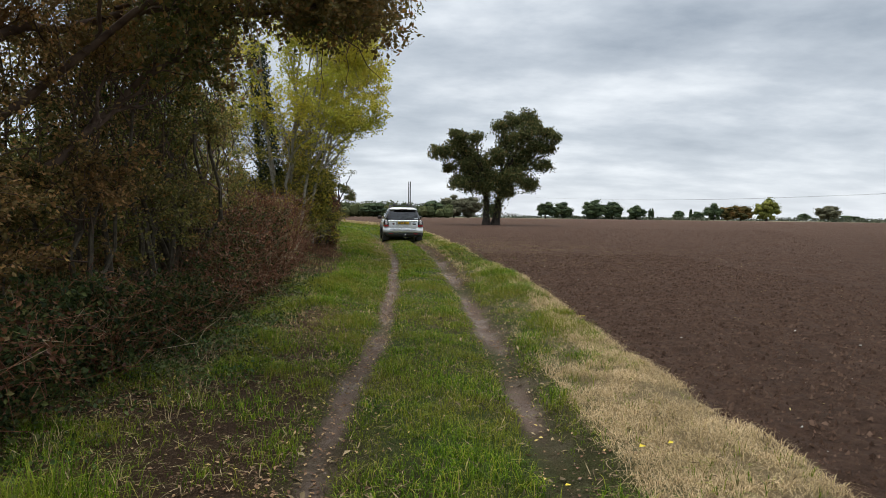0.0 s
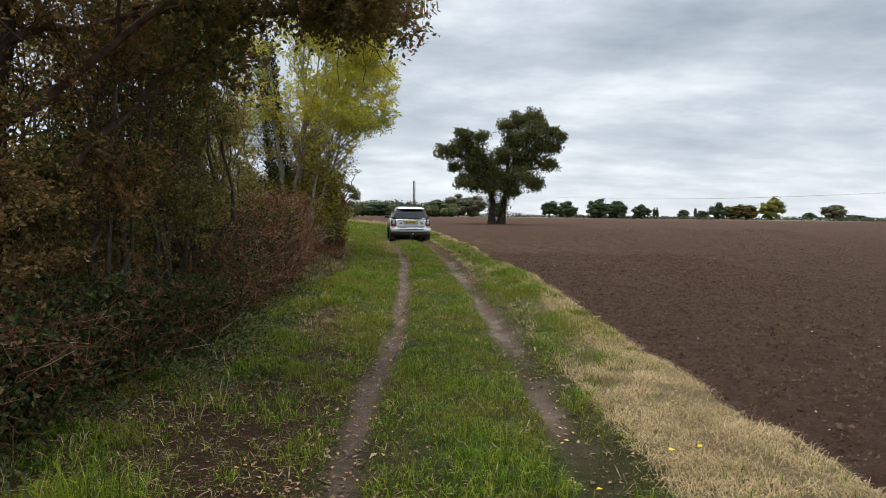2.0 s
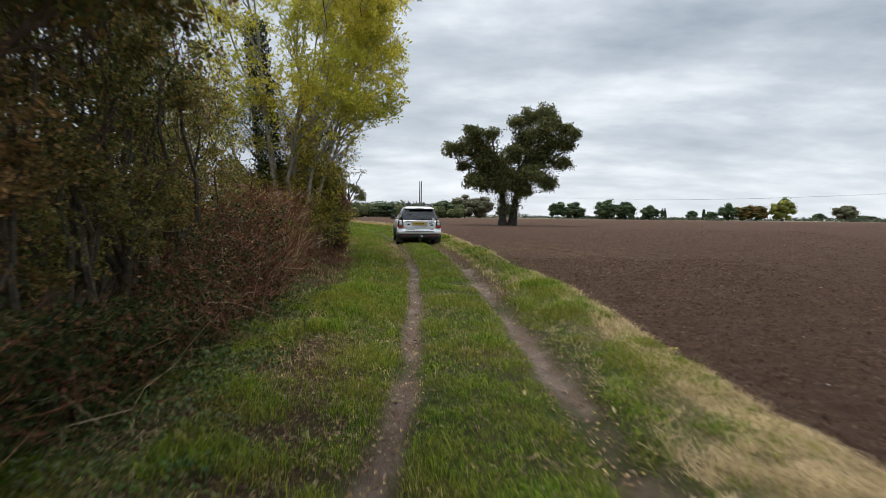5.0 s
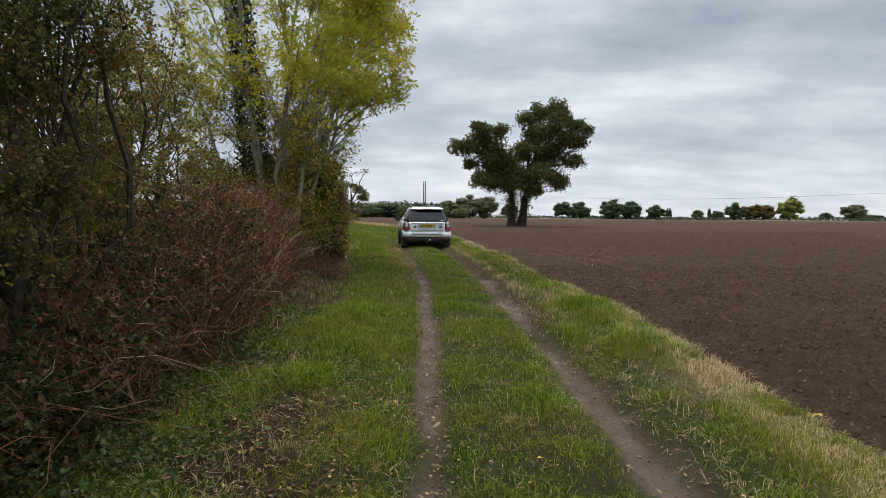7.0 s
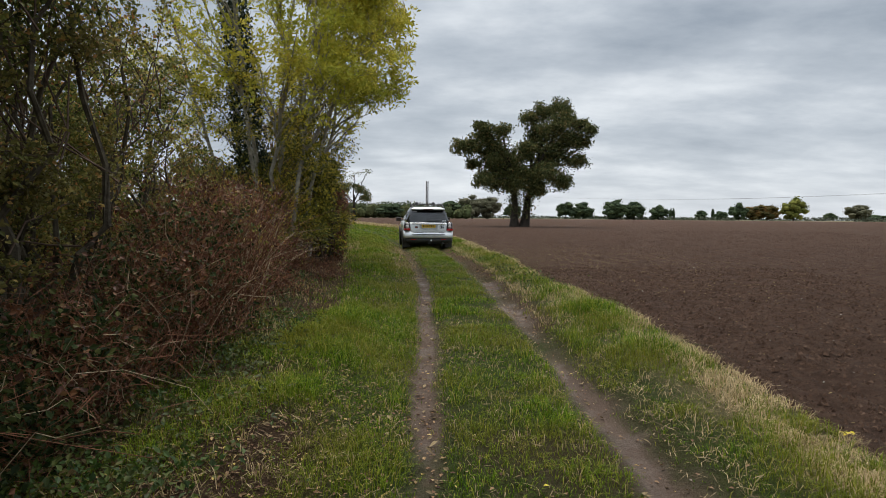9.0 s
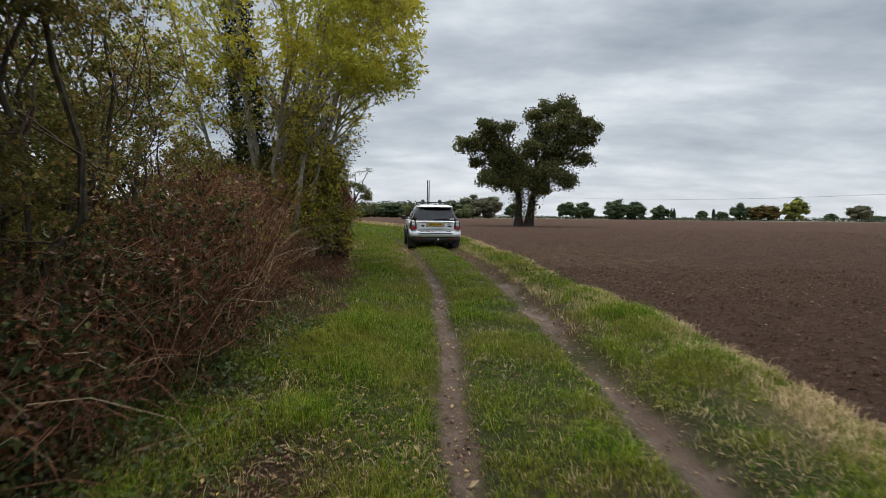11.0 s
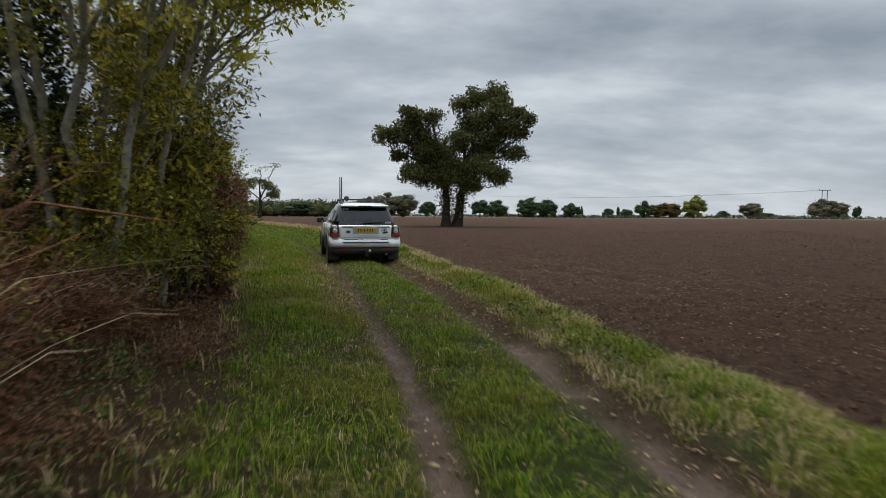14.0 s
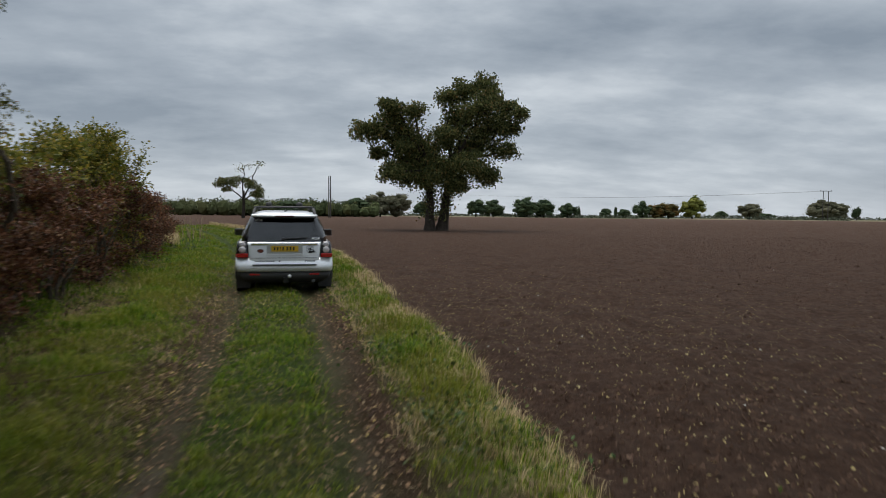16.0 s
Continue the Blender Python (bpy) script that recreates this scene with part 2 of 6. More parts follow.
def ground_mat():
    m, t, b = nodes_of("track_and_field")

    def mask(name):
        a = t.nodes.new("ShaderNodeAttribute")
        a.attribute_name = name
        return a.outputs["Fac"]

    fine = n_noise(t, 9.0, 8.0, 0.7)
    med = n_noise(t, 1.3, 5.0, 0.6)
    grain = n_noise(t, 60.0, 5.0, 0.7)
    grass = n_ramp(t, fine, [(0.25, (0.024, 0.030, 0.010)), (0.5, (0.054, 0.080, 0.018)), (0.75, (0.11, 0.10, 0.04))])
    soil = n_ramp(t, n_noise(t, 7.0, 9.0, 0.72), [(0.30, (0.085, 0.061, 0.046)), (0.52, (0.142, 0.104, 0.080)), (0.74, (0.25, 0.19, 0.15))])
    field = n_ramp(t, fine, [(0.28, (0.033, 0.018, 0.011)), (0.55, (0.096, 0.055, 0.036)), (0.8, (0.195, 0.120, 0.082))])
    field = n_mix(t, 0.35, field, n_ramp(t, med, [(0.3, (0.054, 0.031, 0.020)), (0.7, (0.098, 0.058, 0.038))]))
    soil = n_mix(t, n_ramp(t, n_noise(t, 3.5, 6.0, 0.65), [(0.38, (0, 0, 0)), (0.58, (0.8, 0.8, 0.8))]), soil, n_ramp(t, grain, [(0.3, (0.055, 0.036, 0.026)), (0.7, (0.13, 0.088, 0.066))]))
    litter = n_ramp(t, grain, [(0.3, (0.032, 0.019, 0.011)), (0.55, (0.085, 0.050, 0.028)), (0.8, (0.19, 0.12, 0.065))])
    dry = n_ramp(t, grain, [(0.3, (0.13, 0.095, 0.05)), (0.7, (0.36, 0.28, 0.15))])
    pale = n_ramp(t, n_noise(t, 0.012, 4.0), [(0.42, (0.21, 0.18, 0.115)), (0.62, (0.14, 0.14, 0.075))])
    col = n_mix(t, mask("litter"), grass, litter)
    col = n_mix(t, mask("dry"), col, dry)
    col = n_mix(t, mask("rut"), col, soil)
    col = n_mix(t, mask("field"), col, field)
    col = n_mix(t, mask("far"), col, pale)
    t.links.new(col, b.inputs["Base Color"])
    damp = n_mix(t, mask("rut"), (0.95, 0.95, 0.95), n_ramp(t, n_noise(t, 2.3, 4.0, 0.6), [(0.42, (0.92, 0.92, 0.92)), (0.62, (0.42, 0.42, 0.42))]))
    t.links.new(damp, b.inputs["Roughness"])
    b.inputs["Specular IOR Level"].default_value = 0.12
    crumb = n_noise(t, 24.0, 6.0, 0.72)
    add = t.nodes.new("ShaderNodeMath")
    add.operation = "ADD"
    t.links.new(crumb, add.inputs[0])
    t.links.new(grain, add.inputs[1])
    calm = t.nodes.new("ShaderNodeMath")
    calm.operation = "MULTIPLY_ADD"
    t.links.new(mask("rut"), calm.inputs[0])
    calm.inputs[1].default_value, calm.inputs[2].default_value = -0.75, 1.0
    hgt = t.nodes.new("ShaderNodeMath")
    hgt.operation = "MULTIPLY"
    t.links.new(add.outputs[0], hgt.inputs[0])
    t.links.new(calm.outputs[0], hgt.inputs[1])
    n_bump(t, b, hgt.outputs[0], 1.0, 0.075)
    return m


M_GROUND = ground_mat()

# ---------------------------------------------------------------- mesh helpers
rng = np.random.default_rng(7)


def fast_mesh(name, V, F, mat, smooth=False):
    """A mesh from arrays: V (n, 3), F (m, 3 or 4)."""
    V, F = np.asarray(V, np.float32), np.asarray(F, np.int32)
    me = bpy.data.meshes.new(name)
    k = F.shape[1]
    me.vertices.add(len(V))
    me.vertices.foreach_set("co", V.ravel())
    me.loops.add(F.size)
    me.loops.foreach_set("vertex_index", F.ravel())
    me.polygons.add(len(F))
    me.polygons.foreach_set("loop_start", np.arange(0, F.size, k, dtype=np.int32))
    me.polygons.foreach_set("use_smooth", np.full(len(F), smooth))
    me.update(calc_edges=True)
    if mat:
        me.materials.append(mat)
    return me


def child(name, me, parent, label="", kind=""):
    ob = new(name, me)
    ob.parent = parent
    return tagged(ob, label, kind=kind)


def unit(v):
    return v / np.maximum(np.linalg.norm(v, axis=-1, keepdims=True), 1e-9)


def leaf_arrays(P, length, width, up=0.35, r=rng, droop=None, along=None):
    """Kite-shaped folded leaves at the points P, turned at random."""
    n = len(P)
    a = unit(r.normal(size=(n, 3)))
    if droop is not None:
        a = unit(a + np.array([0, 0, droop]))
    if along is not None:
        a = unit(along + 0.45 * a)
    nrm = r.normal(size=(n, 3)) + np.array([0, 0, up * 3])
    b = unit(np.cross(a, nrm))
    c = np.cross(b, a)
    L = (length * r.uniform(0.6, 1.3, (n, 1)))
    W = L * (width / length) * r.uniform(0.8, 1.2, (n, 1)) * 0.5
    V = np.empty((n, 4, 3))
    V[:, 0] = P
    V[:, 1] = P + a * L * 0.5 + b * W + c * W * 0.35
    V[:, 2] = P + a * L
    V[:, 3] = P + a * L * 0.5 - b * W + c * W * 0.35
    return V.reshape(-1, 3), np.arange(n * 4).reshape(n, 4)


def sprays(O, D, length, per, leaf, width, r, droop=0.15, up=0.35):
    """Leafy shoots: from each origin O along D, leaves set alternately on both sides."""
    n = len(O)
    L = length * r.uniform(0.6, 1.3, (n, 1, 1))
    s = np.linspace(0.12, 1.0, per)[None, :, None]
    D = unit(D)
    side = unit(np.cross(D, r.normal(size=(n, 3))))
    sgn = np.where(np.arange(per) % 2 == 0, 1.0, -1.0)[None, :, None]
    P = O[:, None] + D[:, None] * L * s
    P[:, :, 2] -= (droop * L * s * s)[:, :, 0]
    P = P + r.normal(size=P.shape) * leaf * 0.25
    ax = D[:, None] * 0.7 + side[:, None] * sgn * np.ones((n, per, 1))
    return leaf_arrays(P.reshape(-1, 3), leaf, width, up, r, None, ax.reshape(-1, 3))


def shoots(O, D, length, r, rad=0.003, droop=0.15):
    """Thin three-sided twigs along the same lines."""
    n = len(O)
    D = unit(D)
    L = length * r.uniform(0.7, 1.1, (n, 1))
    u = unit(np.cross(D, r.normal(size=(n, 3))))
    v = np.cross(D, u)
    tip = O + D * L
    tip[:, 2] -= droop * L[:, 0]
    ring = [np.cos(a) * u + np.sin(a) * v for a in (0, 2.094, 4.189)]
    V = np.stack([O + ring[0] * rad, O + ring[1] * rad, O + ring[2] * rad, tip + ring[0] * rad * 0.4, tip + ring[1] * rad * 0.4, tip + ring[2] * rad * 0.4], 1)
    f = np.array([(0, 1, 4, 3), (1, 2, 5, 4), (2, 0, 3, 5)])
    return V.reshape(-1, 3), (np.arange(n)[:, None, None] * 6 + f[None]).reshape(-1, 4)


def tubes(paths, sides=5):
    """Tapered tubes along polylines: each path is (points (k, 3), radii (k,))."""
    Vs, Fs, base = [], [], 0
    ang = np.linspace(0, 2 * np.pi, sides, endpoint=False)
    for pts, rad in paths:
        pts, rad = np.asarray(pts, float), np.asarray(rad, float)
        tan = unit(np.gradient(pts, axis=0))
        ref = np.array([0.31, 0.17, 0.93]) if abs(tan[0, 2]) < 0.9 else np.array([0.95, 0.2, 0.1])
        u = unit(np.cross(tan, ref))
        v = np.cross(tan, u)
        ring = pts[:, None] + rad[:, None, None] * (np.cos(ang)[None, :, None] * u[:, None] + np.sin(ang)[None, :, None] * v[:, None])
        k = len(pts)
        Vs.append(ring.reshape(-1, 3))
        i, j = np.meshgrid(np.arange(k - 1), np.arange(sides), indexing="ij")
        q = np.stack([i * sides + j, i * sides + (j + 1) % sides, (i + 1) * sides + (j + 1) % sides, (i + 1) * sides + j], -1).reshape(-1, 4)
        Fs.append(q + base)
        base += k * sides
    return np.concatenate(Vs), np.concatenate(Fs)


def limb(p, q, r0, r1, k=7, wob=0.12, r=rng, sag=0.0):
    """A wobbly tapered path from p to q."""
    p, q = np.asarray(p, float), np.asarray(q, float)
    s = np.linspace(0, 1, k)[:, None]
    w = np.cumsum(r.normal(size=(k, 3)), 0) * wob * np.linalg.norm(q - p) / k
    w -= s * w[-1]
    pts = p + (q - p) * s + w
    pts[:, 2] += sag * np.sin(np.pi * s[:, 0])
    return pts, r0 + (r1 - r0) * s[:, 0]


def merged(parts):
    """Several meshes' points and faces as one."""
    off, Vs, Fs = 0, [], []
    for V, F in parts:
        Vs.append(np.asarray(V)), Fs.append(np.asarray(F) + off)
        off += len(V)
    return np.concatenate(Vs), np.concatenate(Fs)


def knobs(C, R, r, rough=0.22):
    """Uneven rounded knobs of foliage at the points C with the half-sizes R (n, 3)."""
    g = np.array([(x, y, z) for x in (-1, 0, 1) for y in (-1, 0, 1) for z in (-1, 0, 1) if (x, y, z) != (0, 0, 0)], float)
    at = {tuple(p): i for i, p in enumerate(g.astype(int))}
    quads = []
    for ax in range(3):
        u, v = [k for k in range(3) if k != ax]
        for sg in (-1, 1):
            for i, j in ((-1, -1), (0, -1), (-1, 0), (0, 0)):
                q = []
                for di, dj in ((0, 0), (1, 0), (1, 1), (0, 1)):
                    p = [0, 0, 0]
                    p[ax], p[u], p[v] = sg, i + di, j + dj
                    q.append(at[tuple(p)])
                quads.append(q)
    n = len(C)
    V = C[:, None] + unit(g)[None] * R[:, None] * r.uniform(1 - rough, 1 + rough, (n, 26, 1))
    return V.reshape(-1, 3), (np.arange(n)[:, None, None] * 26 + np.array(quads)[None]).reshape(-1, 4)


def vnoise(x, y, seed=0):
    """Smooth value noise in the plane, -1 to 1."""
    xi, yi = np.floor(x).astype(np.int64), np.floor(y).astype(np.int64)
    fx, fy = x - xi, y - yi
    fx, fy = fx * fx * (3 - 2 * fx), fy * fy * (3 - 2 * fy)

    def hsh(a, b):
        h = (a * 374761393 + b * 668265263 + seed * 974634777) & 0x7FFFFFFF
        h = ((h ^ (h >> 13)) * 1274126177) & 0x7FFFFFFF
        return ((h ^ (h >> 16)) % 10007) / 5003.5 - 1
    a, b, c, d = hsh(xi, yi), hsh(xi + 1, yi), hsh(xi, yi + 1), hsh(xi + 1, yi + 1)
    return (a * (1 - fx) + b * fx) * (1 - fy) + (c * (1 - fx) + d * fx) * fy


# ---------------------------------------------------------------- the lie of the land
def centre(y):
    """The middle of the track, which bends to the left far on."""
    s = np.maximum(0, np.asarray(y, float) - 8)
    return np.where(s < 50, -0.35 - 0.004 * s * s, -10.35 - 0.4 * (s - 50))


def rise(y):
    """The track dips a little, then climbs gently towards the oak."""
    y = np.asarray(y, float)
    ky = (-12, 0, 2, 5, 7, 9, 11, 13, 15, 18, 24, 30, 45, 60, 90, 140, 200)
    kz = (-0.08, -0.08, -0.11, -0.12, 0.0, 0.10, 0.17, 0.22, 0.28, 0.35, 0.46, 0.56, 0.80, 0.98, 1.18, 1.26, 1.28)
    return sum(np.interp(y + o, ky, kz) for o in (-1.6, -0.8, 0.0, 0.8, 1.6)) / 5


def bank(d, y):
    """The sides stand a little above the wheel ruts."""
    k = np.clip((np.abs(d) - 0.95) / 1.2, 0, 1)
    return np.where(d < 0, 0.13, 0.05) * k * k * (3 - 2 * k) * np.clip((y - 2) / 3, 0, 1) * np.clip((60 - y) / 30, 0, 1)


def rut_left(y):
    """How far the left wheel rut lies from the middle of the track."""
    return np.interp(y, (-4, 1, 4.5, 8, 13, 17), (-0.88, -0.86, -0.70, -0.80, -0.82, -0.93)) + 0.04 * vnoise(np.asarray(y, float) * 0.5, np.zeros_like(np.asarray(y, float)), 3)


def rut_right(y):
    return np.interp(y, (2, 5, 7, 9, 12, 15, 20), (0.88, 0.88, 0.80, 0.70, 0.62, 0.52, 0.48)) + 0.04 * vnoise(np.asarray(y, float) * 0.5, np.ones_like(np.asarray(y, float)), 3)


def verge(y):
    """The breadth from the middle of the track to the ploughed field."""
    return np.interp(y, (0, 5, 8, 10, 12, 14, 16, 20, 25, 30, 34, 40), (2.53, 2.50, 2.42, 2.30, 2.10, 1.91, 1.86, 1.88, 2.02, 2.3, 2.5, 2.5))


def edge(y):
    """Where the verge meets the ploughed field."""
    y = np.asarray(y, float)
    return centre(y) + verge(y) + 0.08 * vnoise(y * 0.8, np.zeros_like(y), 5)


def ground_z(x, y):
    x, y = np.asarray(x, float), np.asarray(y, float)
    d = x - centre(y)
    near = np.clip((70 - y) / 30, 0, 1)
    z = rise(y) + bank(d, y)
    for side in (rut_left(y), rut_right(y)):
        z = z - 0.075 * np.exp(-((d - side) / 0.19) ** 2) * near
    z = z + 0.03 * np.exp(-(d / 0.45) ** 2) * near
    e = edge(y)
    inf = np.clip((x - e) / 0.25, 0, 1)
    inf = np.where(y > 66, 0, inf)
    z = z + 0.02 * np.exp(-((x - e + 0.45) / 0.35) ** 2) - 0.07 * inf
    z = z + 0.20 * np.clip((-3.0 - d) / 1.2, 0, 1) * np.exp(-(np.minimum(0, d + 4.5) / 2.5) ** 2) * np.clip((60 - y) / 30, 0, 1)
    amp = np.where(inf > 0.5, 0.040, 0.016)
    fade = np.clip((60 - np.hypot(x, y)) / 40, 0, 1)
    z = z + fade * amp * (vnoise(x * 2.1, y * 2.1, 1) + 0.6 * vnoise(x * 5.3, y * 5.3, 2) + 0.85 * inf * vnoise(x * 9, y * 9, 4))
    return z


def axis(parts):
    out = []
    for a, b, n in parts:
        out.append(np.linspace(a, b, n, endpoint=False))
    return np.concatenate(out)


gx = np.concatenate([-np.geomspace(3000, 40, 22, endpoint=False), axis([(-40, -16, 24), (-16, -6, 40), (-6, 5, 140), (5, 14, 45), (14, 40, 30)]),
                     np.geomspace(40, 3000, 22)])
gy = np.concatenate([-np.geomspace(1500, 30, 10, endpoint=False), axis([(-30, -6, 16), (-6, 18, 150), (18, 40, 90), (40, 100, 45), (100, 420, 26)]),
                     np.geomspace(420, 4000, 14)])
GX, GY = np.meshgrid(gx, gy)
GZ = ground_z(GX, GY)
nx, ny = len(gx), len(gy)
ii, jj = np.meshgrid(np.arange(ny - 1), np.arange(nx - 1), indexing="ij")
GF = np.stack([ii * nx + jj, ii * nx + jj + 1, (ii + 1) * nx + jj + 1, (ii + 1) * nx + jj], -1).reshape(-1, 4)
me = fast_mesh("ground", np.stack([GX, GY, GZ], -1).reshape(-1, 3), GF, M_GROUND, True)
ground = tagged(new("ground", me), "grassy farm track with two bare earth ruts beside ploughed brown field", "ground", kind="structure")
fx, fy = GX.ravel(), GY.ravel()
fd = fx - centre(fy)
nz1, nz2 = vnoise(fx * 1.7, fy * 0.9, 11), vnoise(fx * 6, fy * 4, 12)
rutmask = np.maximum(np.exp(-((fd - rut_left(fy)) / 0.16) ** 2) * (1.05 + 0.5 * vnoise(fy * 0.7, fy * 0, 21)),
                     np.exp(-((fd - rut_right(fy)) / (0.20 + 0.06 * vnoise(fy * 1.4, fy * 0, 23))) ** 2) * (0.85 + 0.6 * vnoise(fy * 0.6, fy * 0, 22)))
rutmask = np.clip(rutmask * 1.35 + 0.38 * nz2 - 0.15, 0, 1) * np.clip((34 - fy) / 10, 0, 1) * np.clip((19 - fy) / 5, 0.3, 1)
fe = edge(fy)
fieldmask = np.clip((fx - fe + 0.12 * nz2) / 0.12 + 0.5, 0, 1)
fieldmask = np.where(fy > 64, 1.0, fieldmask)
fieldmask = np.where((fx < centre(fy) - 3.5) & (fy < 64), np.clip((fy - 66) / 2, 0, 1), fieldmask)
fieldmask = np.where((fx < -30) & (fy < 64), 1.0, fieldmask)
drymask = np.clip(1 - np.abs(fx - fe + 0.35) / 0.6, 0, 1) * (0.75 + 0.5 * nz1) + np.clip((2.5 - fy) / 1.5, 0, 1) * np.clip((fd - 1.25) / 0.4, 0, 1) * 0.8
burnt = np.exp(-((fd + 1.85) / 0.42) ** 2 - ((fy - 0.3) / 0.45) ** 2) + np.exp(-((fd + 1.6) / 0.35) ** 2 - ((fy + 1.2) / 0.3) ** 2)
littermask = np.clip(1 - (fd + 2.4) / 1.0, 0, 1) * 0.9 + np.clip((7 - fy) / 3, 0, 1) * np.clip((-1.0 - fd) / 0.4, 0, 1) * (0.4 + 0.4 * nz1) + np.clip(nz1 + 0.25, 0, 1) * np.where(fy < 5, 0.7, 0.25) * (fd < 0.9) + 1.6 * burnt + np.where(fy < 9, 0.4, 0.9) * np.exp(-((fd - rut_right(fy) - 0.26) / 0.28) ** 2) + 0.9 * np.exp(-((fd + 1.25) / 0.35) ** 2 - ((fy - 20) / 5) ** 4)
littermask = littermask * np.clip((30 - fy) / 10, 0.15, 1)
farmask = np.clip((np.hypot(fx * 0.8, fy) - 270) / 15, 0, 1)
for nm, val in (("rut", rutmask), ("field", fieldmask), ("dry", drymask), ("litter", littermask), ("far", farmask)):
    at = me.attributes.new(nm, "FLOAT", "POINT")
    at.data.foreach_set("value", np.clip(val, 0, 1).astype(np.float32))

# ---------------------------------------------------------------- hedge, shrubs and trees
def thing(name, at, label, category, group=""):
    """An empty at the base of a thing with parts."""
    ob = new(name)
    ob.location = at
    ob.empty_display_size = 0.2
    return tagged(ob, label, category, group)


def shrub(name, x, y, h, rx, ry, n_leaves, mat, label, leaf=0.055, stems=9, bark=None, hollow=0.35, low=0.1, seed=0, category="shrub",
          lean=(0, 0), boxy=2, per=11, flat=0.55):
    """A many-stemmed shrub: bent stems, leafy branches that end all over its outline, and flat leaf sprays on their twigs."""
    r = np.random.default_rng(1000 + seed)
    z0 = float(ground_z(x, y)) - 0.03
    root = thing(name, (x, y, z0), label, category, "hedgerow shrubs")
    paths = []
    for i in range(stems):
        a = r.uniform(0, 2 * np.pi)
        b = np.array([np.cos(a) * rx * 0.3, np.sin(a) * ry * 0.3, 0])
        a2, rr = a + r.normal(0, 0.7), r.uniform(0.2, 0.8)
        top = np.array([np.cos(a2) * rx * rr + lean[0] * h, np.sin(a2) * ry * rr + lean[1] * h, h * r.uniform(0.6, 0.95) * (1 - 0.25 * rr)])
        paths.append(limb(b, top, r.uniform(0.018, 0.045) * (h / 3) ** 0.5, 0.007, 9, 0.35, r, 0.1))
    V, F = tubes(paths, 6)
    child("stem", fast_mesh("stem", V, F, M_STEM), root, "tangled grey-brown woody stems")
    # branch ends spread over the outline, some inside it
    nb = max(26, n_leaves // 270)
    ca, cz = r.uniform(0, 2 * np.pi, nb), r.uniform(low, 1.0, nb)
    prof = np.sqrt(np.clip(1 - np.abs((cz - 0.45) / 0.60) ** boxy, 0.04, 1))
    cr = np.sqrt(r.uniform(hollow ** 2, 1.0, nb)) * prof * r.uniform(0.72, 1.08, nb)
    E = np.stack([np.cos(ca) * rx * cr + lean[0] * h * cz, np.sin(ca) * ry * cr + lean[1] * h * cz, cz * h], 1)
    bp = []
    for e1 in E:
        pts = paths[r.integers(0, stems)][0]
        k = int(np.clip(np.searchsorted(pts[:, 2], e1[2] * r.uniform(0.35, 0.8)), 1, 8))
        bp.append(limb(pts[k], e1, 0.011, 0.003, 7, 0.25, r, 0.08))
    V, F = tubes(bp, 4)
    child("branch", fast_mesh("branch", V, F, bark or M_BARK), root, "bare brown side branches", "stuff")
    B = np.array([p[0] for p in bp])
    m = n_leaves // per
    bi, tt = r.choice(nb, m, p=(lambda w: w / w.sum())(r.uniform(0.1, 1.0, nb) ** 1.8)), 6 * (0.3 + 0.7 * r.uniform(0, 1, m) ** 0.75)
    k0 = np.minimum(tt.astype(int), 5)
    fr = (tt - k0)[:, None]
    O = B[bi, k0] * (1 - fr) + B[bi, k0 + 1] * fr
    D = unit(B[bi, -1] - B[bi, 2]) * 0.55 + r.normal(size=(m, 3)) * np.array([0.6, 0.6, 0.6 * flat]) + np.array([0, 0, 0.05])
    O = O + r.normal(size=(m, 3)) * 0.03
    O[:, 2] = np.maximum(O[:, 2], 0.06)
    L = leaf * 5.5
    V, F = sprays(O, D, L, per, leaf, leaf * 0.68, r, 0.12, 0.12)
    tv, tf = shoots(O[::4], D[::4], L, r, 0.0026)
    child("twig", fast_mesh("twig", tv, tf, bark or M_BARK), root, kind="stuff")
    child("foliage", fast_mesh("foliage", V, F, mat), root, kind="stuff")
    return root


L_HAW = "dense dark green hawthorn shrub with some russet leaves"
L_RUS = "hedge shrub with russet-brown and dark green leaves"
L_HAG = "open olive-green hawthorn shrub with bare brown twigs showing"
L_MAP = "yellowing green field maple shrub in the hedge"
L_BACK = "tall dark hawthorn at the back of the hedge"
# y, dx, height, rx, ry, thousands of leaves, leaf length
front_row = ((-4.6, -1.6, 5.4, 1.5, 1.5, 16, 0.055), (-2.4, -1.5, 6.0, 1.5, 1.6, 22, 0.053), (-0.3, -1.35, 5.4, 1.35, 1.5, 27, 0.05), (1.7, -1.25, 5.0, 1.3, 1.5, 32, 0.048),
             (3.6, -1.3, 5.8, 1.35, 1.5, 34, 0.048), (5.5, -1.55, 6.3, 1.5, 1.5, 31, 0.049))
light_row = ((7.8, -2.0, 5.5, 1.5, 1.6, 21, 0.048), (10.2, -2.3, 4.1, 1.5, 1.6, 18, 0.05), (12.6, -2.0, 2.6, 1.3, 1.3, 10, 0.05))
back_row = ((-1.6, -3.9, 5.2, 1.8, 1.9, 2, 0.08), (2.2, -4.0, 5.4, 1.8, 2.0, 2.4, 0.08), (5.8, -4.1, 6.0, 1.8, 2.0, 2.6, 0.085), (9.0, -4.6, 5.6, 1.7, 2.0, 4, 0.09),
            (12.2, -4.7, 3.9, 1.6, 1.9, 6, 0.09), (15.6, -4.6, 3.8, 1.4, 1.8, 7, 0.09))
